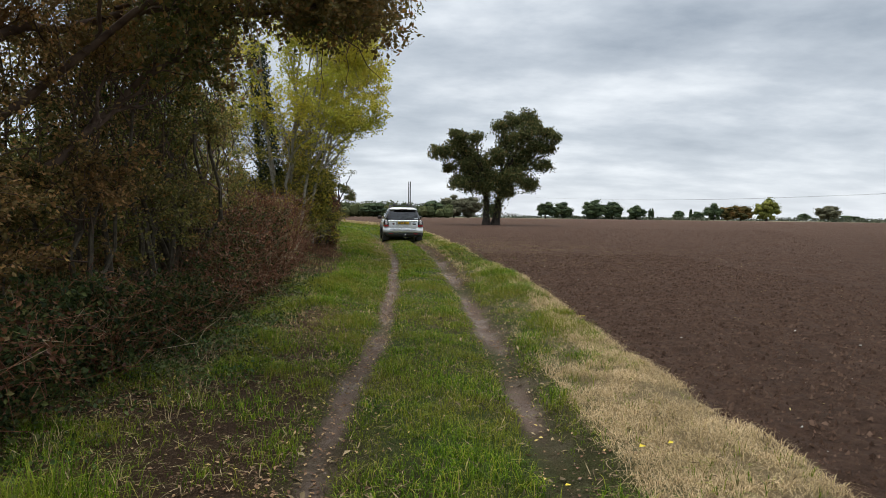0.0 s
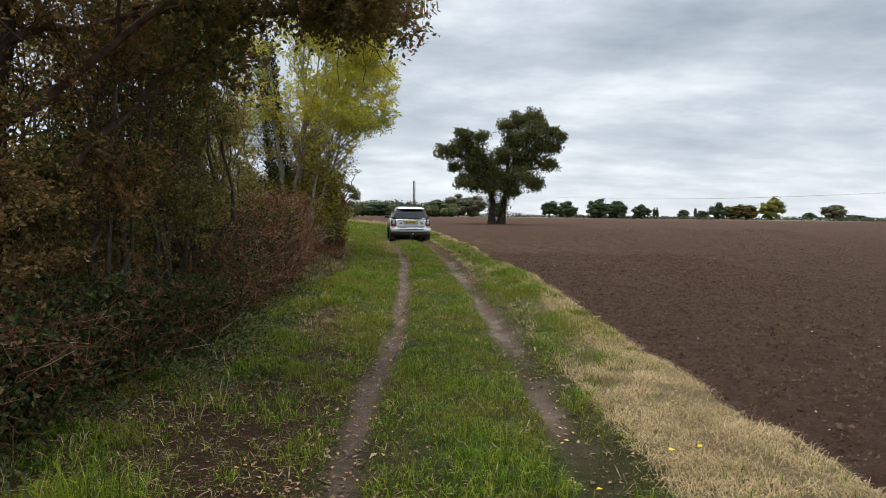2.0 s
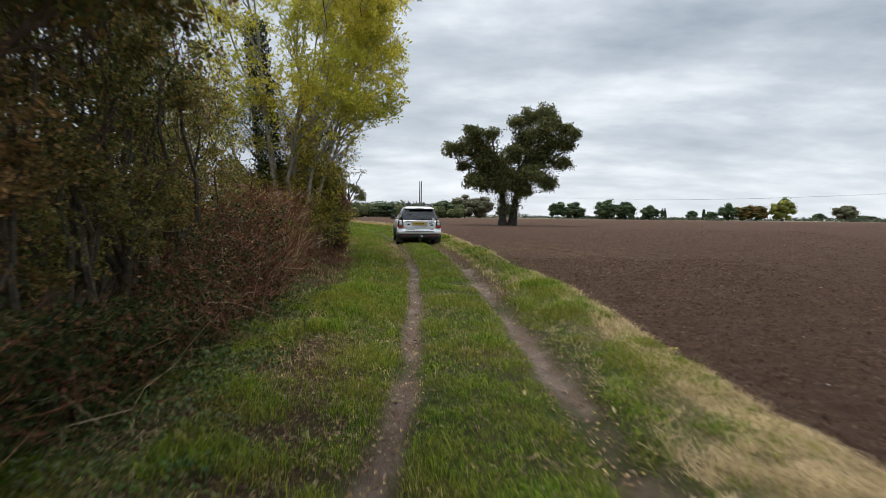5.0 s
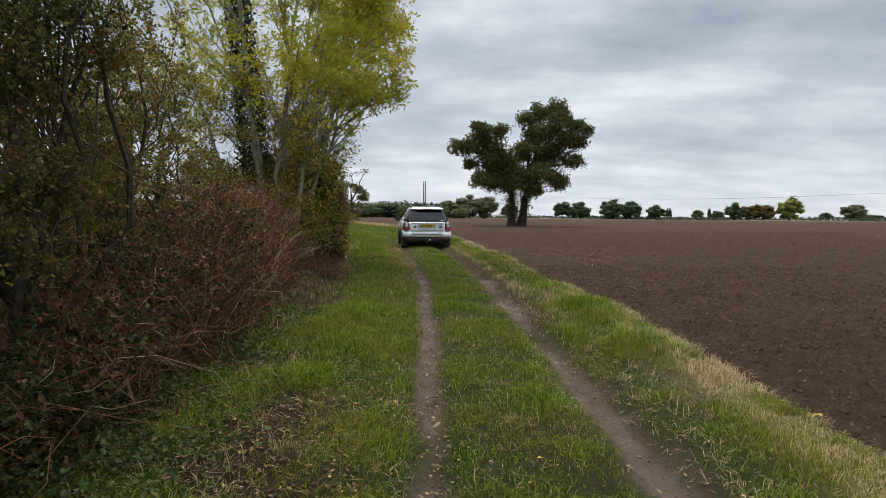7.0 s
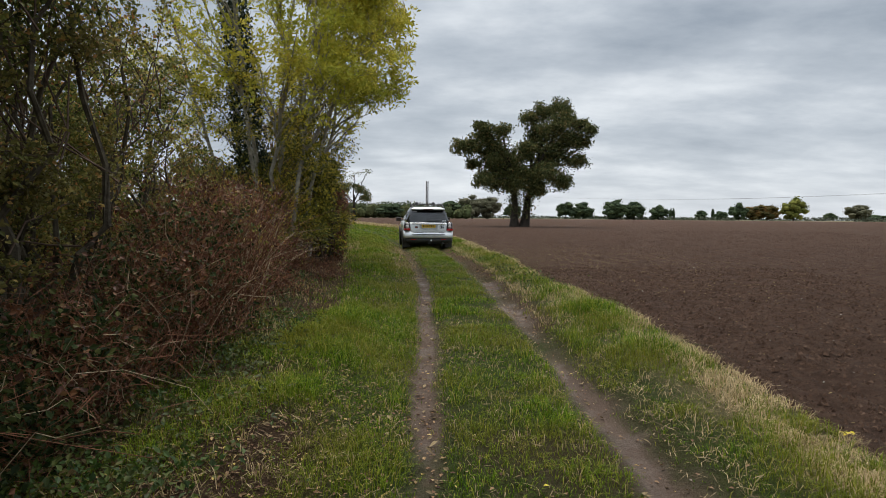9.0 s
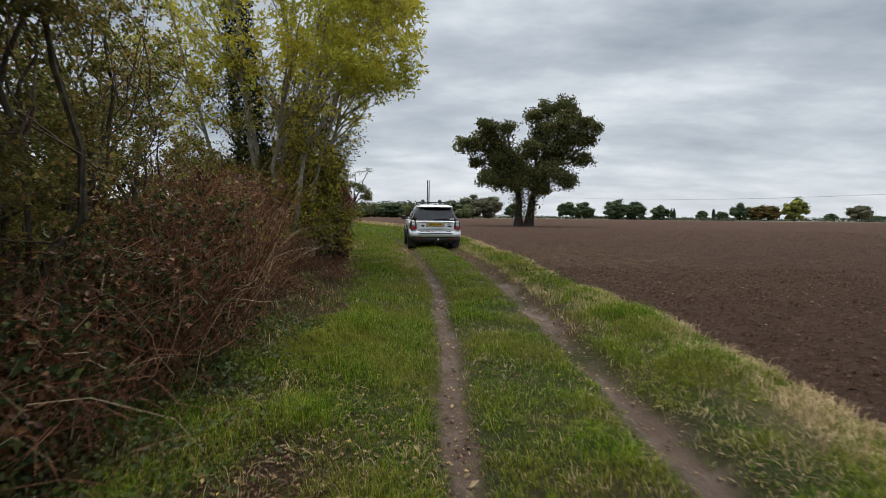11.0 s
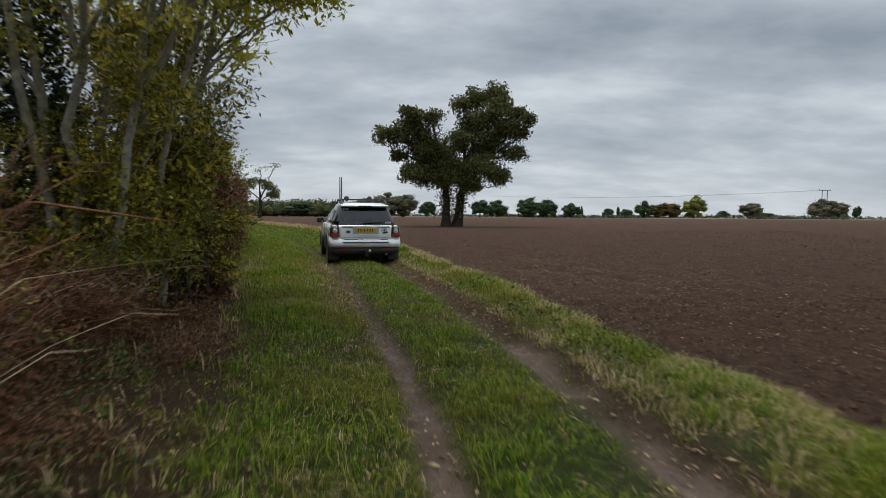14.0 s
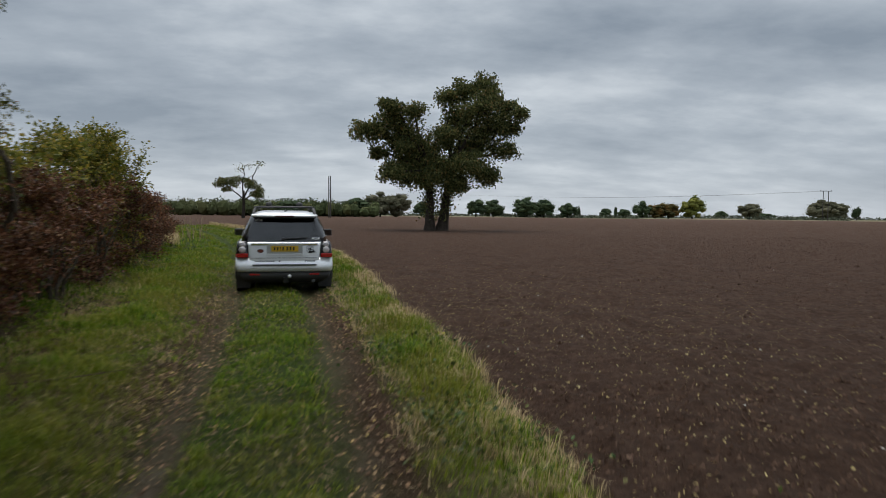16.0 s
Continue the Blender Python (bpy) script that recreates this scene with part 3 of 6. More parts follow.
# Added low shrubs that stop light coming through the hedge from behind.
backing_row = ((-3.5, -3.3, 2.6), (-1.0, -3.2, 2.7), (1.5, -3.2, 2.6), (4.0, -3.3, 2.7), (6.6, -3.6, 2.6), (9.4, -3.9, 2.6))
far_row = ((20.2, -1.35, 2.4, 1.2, 1.6, 16, 0.08), (22.9, -1.35, 2.5, 1.2, 1.8, 17, 0.08), (26.0, -1.0, 2.95, 1.1, 1.3, 22, 0.07), (27.4, -0.75, 3.1, 0.9, 1.0, 16, 0.07))
seed = 0
for rows, mat, lab, nm in ((front_row, M_HAW, L_HAW, "hawthorn_shrub"), (light_row, M_HAWG, L_HAG, "hawthorn_shrub"), (back_row, M_HAW, L_BACK, "hawthorn_shrub"),
                           (far_row, M_MAPLE, L_MAP, "maple_shrub")):
    for y, dx, h, rx, ry, n, lf in rows:
        rus = rows is front_row and y < 2.5
        shrub(nm, float(centre(y)) - 3.3 + dx, y, h, rx, ry, int(n * (880 if rows is front_row else 1000)), M_RUSSET if rus else mat, L_RUS if rus else lab, lf * (1.06 if rows is front_row else 1), seed=seed, bark=M_TWIG,
              boxy=8 if mat is M_MAPLE else 3, stems=9 if mat is M_MAPLE or y < 3 else 14, low=0.04 if rows in (far_row, back_row) or y < 3 else 0.12)
        seed += 1
for y, dx, h in backing_row:
    shrub("hawthorn_shrub", float(centre(y)) - 3.3 + dx, y, h, 1.2, 1.6, 8000, M_HAW, "low hawthorn backing added behind the hedge to block light", 0.09, seed=seed, bark=M_TWIG, low=0.05)
    seed += 1
shrub("hawthorn_shrub", float(centre(17.7)) - 4.25, 17.7, 4.0, 1.1, 1.4, 19000, M_RUSSET, L_RUS, 0.055, seed=seed, bark=M_TWIG, boxy=5, low=0.05)
shrub("hawthorn_shrub", float(centre(19.4)) - 4.15, 19.4, 6.0, 1.1, 1.3, 11000, M_HAW, "tall open hawthorn standing above the hedge", 0.055, seed=seed + 1, bark=M_TWIG, boxy=4, low=0.05)
# leafy growth that hides the foot of the ash
L_FOOT = "yellow-green leafy hazel growth round the foot of an ash"
for i, (dx, dy, h, rx, n, mat) in enumerate(((0.1, -0.5, 1.6, 0.8, 3200, M_SUCK), (0.35, 0.6, 2.2, 0.9, 5600, M_SUCK), (-0.2, 0.1, 1.7, 1.0, 8000, M_HAW), (-1.5, 0.9, 2.6, 1.0, 6000, M_SUCK), (-1.1, 0.5, 2.7, 1.0, 8000, M_HAW), (-1.7, -0.7, 2.0, 0.9, 5000, M_SUCK))):
    shrub("hazel_shrub" if mat is M_SUCK else "hawthorn_shrub", -4.55 + dx, 15.3 + dy, h, rx, rx, n, mat, L_FOOT if mat is M_SUCK else L_HAW, 0.078 if mat is M_SUCK else 0.05,
          seed=40 + i, bark=M_TWIG, low=0.04, per=8, hollow=0.1)

for i, (y, h) in enumerate([(16.6, 2.0), (19.0, 2.1), (21.5, 2.0), (24.0, 2.1), (27.0, 2.4), (29.8, 2.2), (32.4, 1.9), (34.8, 1.5)]):
    shrub("blackthorn_shrub", float(centre(y)) - (3.35 if y < 18 else 3.75), y, h, 0.8, 1.5, 9500, M_RUST, "low rust-brown bramble and blackthorn bush in autumn leaf", 0.06,
          stems=14, bark=M_CANE, hollow=0.3, low=0.03, seed=60 + i, flat=0.9)


def bramble(x, y, h, w, n, seed, mat=None):
    """A thicket of arching canes, nearly bare."""
    r = np.random.default_rng(3000 + seed)
    z0 = float(ground_z(x, y)) - 0.02
    root = thing("bramble_thicket", (x, y, z0), "leafless thicket of reddish brown arching bramble canes", "bramble", "bramble thickets")
    for nm, m, k in (("cane", M_CANE, int(n * 0.74)), ("dead_cane", M_CANED, int(n * 0.26))):
        paths = []
        for _ in range(k):
            a, rr = r.uniform(0, 2 * np.pi), np.sqrt(r.uniform(0, 1))
            b = np.array([np.cos(a) * rr * w * 0.8, np.sin(a) * rr * w * 1.2, 0])
            a2 = r.uniform(0, 2 * np.pi)
            L = r.uniform(0.3, 1.1) if r.uniform() < 0.85 else r.uniform(1.1, 1.7)
            top = b + np.array([np.cos(a2) * L * 0.8 + 0.1, np.sin(a2) * L, h * r.uniform(0.35, 1.0)])
            pts, rad = limb(b, top, 0.0058 if y > 7 else 0.0042, 0.0022, 7, 0.25 if y > 7 else 0.45, r, r.uniform(0.0, 0.25))
            s = np.linspace(0, 1, 7)
            pts[:, 2] -= 0.35 * np.clip(s - 0.6, 0, 1) ** 2 * h * r.uniform(0, 2)
            paths.append((pts, rad))
        V, F = tubes(paths, 3)
        child(nm, fast_mesh(nm, V, F, m), root, "pale dead cane" if m is M_CANED else "", "stuff")
    for nm, m, k in (("foliage", M_RUST, 110 if y < 4 else 260), ("green_foliage", M_BRAM if y < 7.5 else M_HAWG, 850 if y < 4 else 480 if y < 7.5 else 110)):
        O = np.stack([np.clip(r.normal(0, w * 0.6, k), -w, w), r.normal(0, w * 0.8, k), r.uniform(0.05, h * 0.9, k)], 1)
        D = r.normal(size=(k, 3))
        V, F = sprays(O, D, 0.22, 7, 0.055, 0.036, r)
        child(nm, fast_mesh(nm, V, F, m), root, kind="stuff")
        if m is M_RUST:
            V, F = shoots(np.repeat(O, 3, 0) + r.normal(size=(3 * k, 3)) * 0.12, r.normal(size=(3 * k, 3)), 0.35, r, 0.0028)
            child("twig", fast_mesh("twig", V, F, M_CANE), root, kind="stuff")


for i, (y, dx, h, w) in enumerate([(-2.2, -0.25, 1.0, 0.5), (-0.9, -0.25, 0.9, 0.45), (0.3, -0.3, 1.1, 0.5), (1.4, -0.25, 0.9, 0.45), (2.5, -0.2, 0.8, 0.45), (3.6, -0.2, 0.7, 0.4), (4.8, -0.2, 0.95, 0.45), (6.0, -0.2, 1.3, 0.5), (7.2, -0.25, 1.7, 0.6), (8.4, -0.35, 2.0, 0.65), (9.6, -0.55, 2.0, 0.7),
                                   (10.9, -0.95, 1.5, 0.7), (12.2, -1.1, 0.85, 0.65), (13.4, -0.8, 0.7, 0.6)]):
    bramble(float(centre(y)) - 3.3 + dx, y, h, w, 40 if y < 4 else 130 if y < 7 else 260, i)


def branching(r, base, top, r0, forks, spread, depth, length):
    """A trunk or limb with side limbs that fork again; returns the paths and the twig tips."""
    paths, tips = [limb(base, top, r0, r0 * 0.25, 10, 0.18, r)], []
    level = [(paths[0], length)]
    for d in range(depth):
        nxt = []
        for (pts, rad), L in level:
            for _ in range(forks[d]):
                k = r.integers(3 if d == 0 else 2, len(pts) - 1)
                t0 = unit(pts[k] - pts[k - 1])
                dirn = unit(t0 * 0.7 + r.normal(size=3) * spread + np.array([0, 0, 0.25]))
                p2 = limb(pts[k], pts[k] + dirn * L * r.uniform(0.6, 1.15), rad[k] * 0.62, max(0.004, rad[k] * 0.16), 8, 0.22, r)
                paths.append(p2)
                nxt.append((p2, L * 0.55))
                tips.append(p2[0][-1])
                tips.append(p2[0][-3])
        level = nxt
    return paths, np.array(tips)


# the multi-stemmed ash with pale stems and lime-yellow crown
def ash_tree(x, y):
    r = np.random.default_rng(42)
    z0 = float(ground_z(x, y)) - 0.05
    root = thing("ash_tree", (x, y, z0), "multi-stemmed ash tree with pale stems and yellow-green autumn crown", "tree")
    stems = [((0.0, -0.7), (1.5, -0.6, 8.3), 0.06), ((0.2, -0.3), (1.6, 0.3, 7.8), 0.055), ((0.1, 0.1), (0.9, 0.6, 9.0), 0.07), ((-0.3, 0.3), (-0.4, 1.0, 9.4), 0.07),
             ((-0.6, -0.2), (-1.7, -0.6, 9.0), 0.07), ((0.3, 0.4), (1.5, 1.3, 8.0), 0.055), ((-0.9, 0.5), (-2.8, 0.6, 8.4), 0.065), ((-0.2, -0.7), (0.2, -1.5, 8.8), 0.06),
             ((-0.5, -0.6), (-1.0, -1.6, 8.6), 0.06), ((-1.1, 0.0), (-3.4, -0.4, 7.6), 0.06), ((-0.3, 0.6), (0.5, 2.0, 8.6), 0.06)]
    ends, twigs = [], []
    for b, t, r0 in stems:
        pts, rad = limb((b[0], b[1], 0), t, r0 * 1.05, r0 * 0.2, 14, 0.12, r)
        paths = [(pts, rad)]
        # side branches rise steeply and fan out
        for _ in range(11):
            k = int(r.integers(4, 13))
            out = unit(np.array([pts[k, 0] + 0.3, pts[k, 1], 0.0]) + r.normal(size=3) * np.array([0.7, 0.7, 0.1]))
            dirn = unit(unit(pts[k] - pts[k - 1]) * 0.75 + out * r.uniform(0.45, 0.9))
            L = r.uniform(1.0, 2.4) * (1.15 - 0.05 * k)
            p2 = limb(pts[k], pts[k] + dirn * L, rad[k] * 0.65, 0.008, 8, 0.16, r, 0.12)
            if p2[0][-1, 0] > 2.8:
                continue
            paths.append(p2)
            for _ in range(5):
                j = int(r.integers(3, 8))
                d3 = unit(dirn * 0.7 + r.normal(size=3) * 0.45 + np.array([0.1, 0, 0.15]))
                p3 = limb(p2[0][j], p2[0][j] + d3 * r.uniform(0.4, 0.9), 0.007, 0.003, 5, 0.2, r)
                twigs.append(p3)
                ends += [p3[0][-1], p3[0][-2], p2[0][j]]
        V, F = tubes(paths, 6)
        child("stem", fast_mesh("stem", V, F, M_BARKG, True), root)
    ends = np.array(ends)
    # boughs that reach out over the track and fill the crown
    u = unit(r.normal(size=(420, 3)))
    shell = u * r.uniform(0.6, 1.0, (420, 1)) * np.array([3.0, 2.5, 3.3]) + np.array([-0.15, 0, 6.6])
    shell = shell[(vnoise(shell[:, 0] * 1.1 + 9, shell[:, 2] * 1.1, 71) > -0.25) & (shell[:, 2] > 4.7)]
    fringe = np.stack([r.uniform(0.5, 2.7, 130), r.uniform(-2.1, 2.3, 130), np.zeros(130)], 1)
    fringe[:, 2] = 4.4 + 3.3 * r.uniform(0, 1, 130) ** 0.8 + 0.25 * np.abs(fringe[:, 1]) + 0.25 * (2.75 - fringe[:, 0])
    reach = np.concatenate([shell, fringe])
    for c in reach:
        near = ends[ends[:, 2] < c[2] + 0.2]
        q = near[np.argmin(np.linalg.norm(near - c, axis=1))]
        twigs.append(limb(q, c, 0.006, 0.003, 5, 0.2, r))
    V, F = tubes(twigs, 3)
    child("twig", fast_mesh("twig", V, F, M_BARKG), root, kind="stuff")
    allc = np.concatenate([ends, reach])
    w = np.where(allc[:, 2] > 4.0, 1.0, 0.35) * np.where(np.hypot(allc[:, 0], allc[:, 1]) < 1.3, 0.2, 1.0)
    w = w * np.where(allc[:, 0] > 0.2, 1.2, 0.55) * r.uniform(0.02, 1.0, len(allc)) ** 3.0
    n = 8300
    O = allc[r.choice(len(allc), n, p=w / w.sum())] + np.clip(r.normal(size=(n, 3)), -1.6, 1.6) * np.array([0.15, 0.15, 0.11])
    floor = np.interp(O[:, 0], [-9, -1.5, 1.05, 1.6, 2.4, 2.9], [1.6, 1.6, 2.7, 3.6, 4.0, 4.5])
    O = O[(O[:, 0] < 2.85) & (O[:, 2] > floor)]
    D = r.normal(size=(len(O), 3)) * np.array([1, 1, 0.5]) + np.array([0.15, 0, -0.3])
    V, F = sprays(O, D, 0.24, 9, 0.108, 0.043, r, 0.35, 0.15)
    child("crown", fast_mesh("crown", V, F, M_ASH), root, kind="stuff")
    # leafy shoots low on the stems
    low = np.stack([r.uniform(-2.6, 1.1, 130), r.uniform(-1.7, 1.8, 130), 0.8 + 3.6 * r.uniform(0, 1, 130) ** 1.6], 1)
    low = np.concatenate([low, np.stack([r.uniform(0.2, 1.0, 24), r.uniform(-1.4, 1.5, 24), r.uniform(1.8, 3.9, 24)], 1)])
    V, F = tubes([limb(c + np.array([-0.25, 0, -0.35]) * r.uniform(0.5, 1.3), c, 0.006, 0.003, 4, 0.2, r) for c in low], 3)
    child("shoot", fast_mesh("shoot", V, F, M_BARKG), root, kind="stuff")
    k = 2600
    O = low[r.choice(len(low), k, p=(lambda w: w / w.sum())(r.uniform(0.05, 1, len(low)) ** 1.8))] + np.clip(r.normal(size=(k, 3)), -1.6, 1.6) * np.array([0.16, 0.16, 0.11])
    V, F = sprays(O, r.normal(size=(k, 3)) * np.array([1, 1, 0.5]) + np.array([0.1, 0, -0.35]), 0.27, 10, 0.095, 0.030, r, 0.4, 0.2)
    child("low_foliage", fast_mesh("low_foliage", V, F, M_SUCK), root, "olive and yellow leaves low on the stems", "stuff")
    # ivy on the rear stems
    k = 12000
    a, zz = r.uniform(0, 2 * np.pi, k), 6.6 * r.uniform(0, 1, k) ** 1.1
    P = np.stack([-0.75 + np.cos(a) * (0.38 - 0.025 * zz) - 0.1 * zz, 0.1 + np.sin(a) * 0.36, zz], 1) + r.normal(size=(k, 3)) * 0.07
    V, F = leaf_arrays(P, 0.065, 0.058, 0.1, r)
    child("ivy", fast_mesh("ivy", V, F, M_IVY), root, "dark ivy climbing the stems", "stuff")


ash_tree(-4.55, 15.3)


# the oak whose boughs hang over the track at the start
def overhanging_oak(x, y):
    r = np.random.default_rng(77)
    z0 = float(ground_z(x, y)) - 0.05
    root = thing("oak_tree", (x, y, z0), "dark spreading oak with boughs hanging over the track", "tree")
    V, F = tubes([limb((0, 0, 0), (0.2, 0.3, 6.5), 0.26, 0.15, 9, 0.1, r)], 9)
    child("trunk", fast_mesh("trunk", V, F, M_BARK, True), root)
    boughs = [((0, 0, 1.4), (2.9, 2.0, 4.6)), ((0, 0.1, 2.4), (4.0, 0.9, 5.0)), ((0.1, 0.1, 3.4), (4.2, 2.1, 4.55)), ((0.1, 0.2, 4.6), (3.0, -1.6, 5.9)),
              ((0.1, 0.2, 5.0), (2.6, 3.0, 6.4)), ((0.1, 0.2, 4.0), (-1.5, 2.0, 6.8)), ((0.1, 0.2, 4.4), (1.2, -3.2, 5.7))]
    tips = []
    for b, t in boughs:
        paths, tp = branching(r, b, t, 0.06, (9, 5), 0.6, 2, 1.3)
        V, F = tubes(paths, 5)
        child("bough", fast_mesh("bough", V, F, M_TWIG, True), root)
        tips.append(tp)
    tips = np.concatenate(tips)
    tips = tips[(tips[:, 2] > 3.0) & (tips[:, 0] < 4.9)]
    n = 4600
    wt = np.where(tips[:, 0] < 1.4, 0.35, 1.0)
    O = tips[r.choice(len(tips), n, p=wt / wt.sum())] + np.clip(r.normal(size=(n, 3)), -1.7, 1.7) * np.array([0.2, 0.2, 0.15])
    C = np.stack([r.uniform(2.7, 4.6, 46), r.uniform(1.2, 2.6, 46), r.uniform(4.05, 5.0, 46)], 1)
    O = np.concatenate([O, C[r.integers(0, 46, 800)] + np.clip(r.normal(size=(800, 3)), -1.6, 1.6) * 0.13])
    O = O[(O[:, 0] < 4.75) & (O[:, 2] > np.where(O[:, 0] > 2.6, 3.98, 3.2))]
    D = r.normal(size=(len(O), 3)) + np.array([0, 0, 0.05])
    V, F = sprays(O, D, 0.24, 9, 0.078, 0.046, r, 0.25, 0.2)
    tv, tf = shoots(O[::2], D[::2], 0.26, r, 0.003, 0.25)
    child("twig", fast_mesh("twig", tv, tf, M_BARK), root, kind="stuff")
    child("crown", fast_mesh("crown", V, F, M_OAKN), root, kind="stuff")


overhanging_oak(-5.4, 1.0)


# the twin-trunked veteran oak in the field
def field_oak():
    r = np.random.default_rng(5)
    ox, oy = 6.2, 57.0
    z0 = float(ground_z(ox, oy)) - 0.1
    root = thing("veteran_oak", (ox, oy, z0), "old twin-trunked oak with dark broken crown in ploughed field", "tree")
    # trunk bases and limbs
    left, right = (-0.30, 0, 0), (0.62, 0.2, 0)
    for b, t, r0 in ((left, (-0.35, 0, 5.2), 0.33), (right, (1.45, 0.2, 5.6), 0.36)):
        pts, rad = limb(b, t, r0, r0 * 0.55, 10, 0.07, r)
        rad = rad * (1 + 0.55 * np.exp(-np.linspace(0, 8, 10)))
        V, F = tubes([(pts, rad)], 12)
        child("trunk", fast_mesh("trunk", V, F, M_BARKO, True), root)
    clumps = [  # x, z, radius
        (-4.9, 7.7, 0.85), (-4.1, 7.6, 0.9), (-3.2, 8.1, 0.95), (-3.5, 9.2, 0.5), (-2.9, 9.0, 0.6), (-1.6, 8.7, 0.75), (-1.9, 7.3, 1.0), (-3.9, 6.1, 0.55),
        (-2.2, 6.2, 0.85), (-3.3, 4.4, 0.85), (-2.4, 4.9, 1.0), (-1.5, 4.6, 1.15), (-0.6, 6.3, 1.2), (-0.4, 4.2, 1.1), (0.6, 7.2, 0.95), (0.6, 5.0, 1.2),
        (1.2, 10.2, 0.85), (2.3, 10.9, 0.9), (3.6, 11.0, 0.95), (4.6, 10.3, 0.95), (5.6, 9.8, 0.7), (6.4, 9.2, 0.5), (3.1, 9.2, 1.2), (1.8, 8.6, 1.0),
        (4.7, 8.4, 1.05), (6.0, 8.1, 0.6), (3.2, 6.9, 1.2), (5.2, 6.3, 0.85), (2.2, 5.2, 1.15), (3.8, 4.4, 0.85), (1.6, 3.6, 0.75)]
    Ps, twigs = [], []
    for cx, cz, cr in clumps:
        cz = cz * 0.97 - 0.1
        start = (-0.35, 0, 4.6) if cx < 0.2 else (1.4, 0.2, 5.0)
        cy = r.uniform(-1.7, 1.7)
        c0 = np.array([cx, cy, cz])
        paths = [limb(start, c0, 0.15, 0.045, 8, 0.2, r)]
        for _ in range(4):
            paths.append(limb(c0, c0 + r.normal(size=3) * cr * 0.5, 0.05, 0.015, 5, 0.3, r))
        V, F = tubes(paths, 6)
        child("limb", fast_mesh("limb", V, F, M_BARKO, True), root)
        # the clump falls apart into smaller bodies of leaves, with one more half way along its limb
        half = np.asarray(start) + (c0 - np.asarray(start)) * r.uniform(0.5, 0.7)
        for j in (4, 5, 6):
            Ps.append(paths[0][0][j] + np.clip(r.normal(size=(110, 3)), -1.6, 1.6) * np.array([0.40, 0.48, 0.32]))
        bodies = [(c0, 0.55)] + [(c0 + unit(r.normal(size=3)) * np.array([0.95, 1.1, 0.75]) * cr * r.uniform(0.6, 1.05), r.uniform(0.3, 0.55)) for _ in range(4)] + [(half, 0.6)]
        for c1, f in bodies:
            q1 = 0.2 + cr * f * 1.2
            k = int(640 * q1 ** 1.7) + 30
            off = np.clip(r.normal(size=(k, 3)), -1.6, 1.6) * q1 * np.array([0.55, 0.62, 0.42])
            Ps.append(c1 + off[vnoise(off[:, 0] * 5 + c1[0] * 3, off[:, 2] * 5 + c1[2] * 3, 19) > -0.35])
        # sub-branches reach outwards, each with a few flat tufts of leaves along it
        for _ in range(7 + int(8 * cr)):
            way = unit(r.normal(size=3) * np.array([1.0, 1.1, 0.75]) + 0.35 * unit(np.array([cx - 0.6, 0, cz - 6.0])))
            L = cr * r.uniform(0.6, 1.22)
            pts, rad = limb(c0 + way * 0.1 * cr, c0 + way * L, 0.03, 0.01, 6, 0.25, r, 0.05)
            twigs.append(tubes([(pts, rad)], 4))
            for j in (2, 3, 4, 5):
                k = int(r.integers(16, 46))
                sg = r.uniform(0.13, 0.27) * (0.75 + 0.4 * cr)
                Ps.append(pts[j] + np.clip(r.normal(size=(k, 3)), -1.6, 1.6) * np.array([sg, sg, sg * 0.6]))
    V, F = merged(twigs)
    child("twig", fast_mesh("twig", V, F, M_BARKO), root, kind="stuff")
    P = np.concatenate(Ps)
    # leafy shoots on the trunks
    k = 3000
    t = r.uniform(0, 1, k) ** 0.75
    side = r.integers(0, 2, k)
    q = np.stack([np.where(side == 0, -0.3 - 0.05 * t, 0.62 + 0.7 * t) + r.normal(0, 0.33, k), r.normal(0, 0.35, k), 0.8 + 4.4 * t], 1)
    P = P[r.uniform(0, 1, len(P)) < 0.62]
    V, F = leaf_arrays(np.concatenate([P, q]), 0.165, 0.135, 0.1, r)
    child("crown", fast_mesh("crown", V, F, M_OAKF), root, kind="stuff")


field_oak()


# ---------------------------------------------------------------- the distance
def far_place(px, dist):
    return -1.0 + dist * ((px - 784) / 1120 + 0.0087), dist


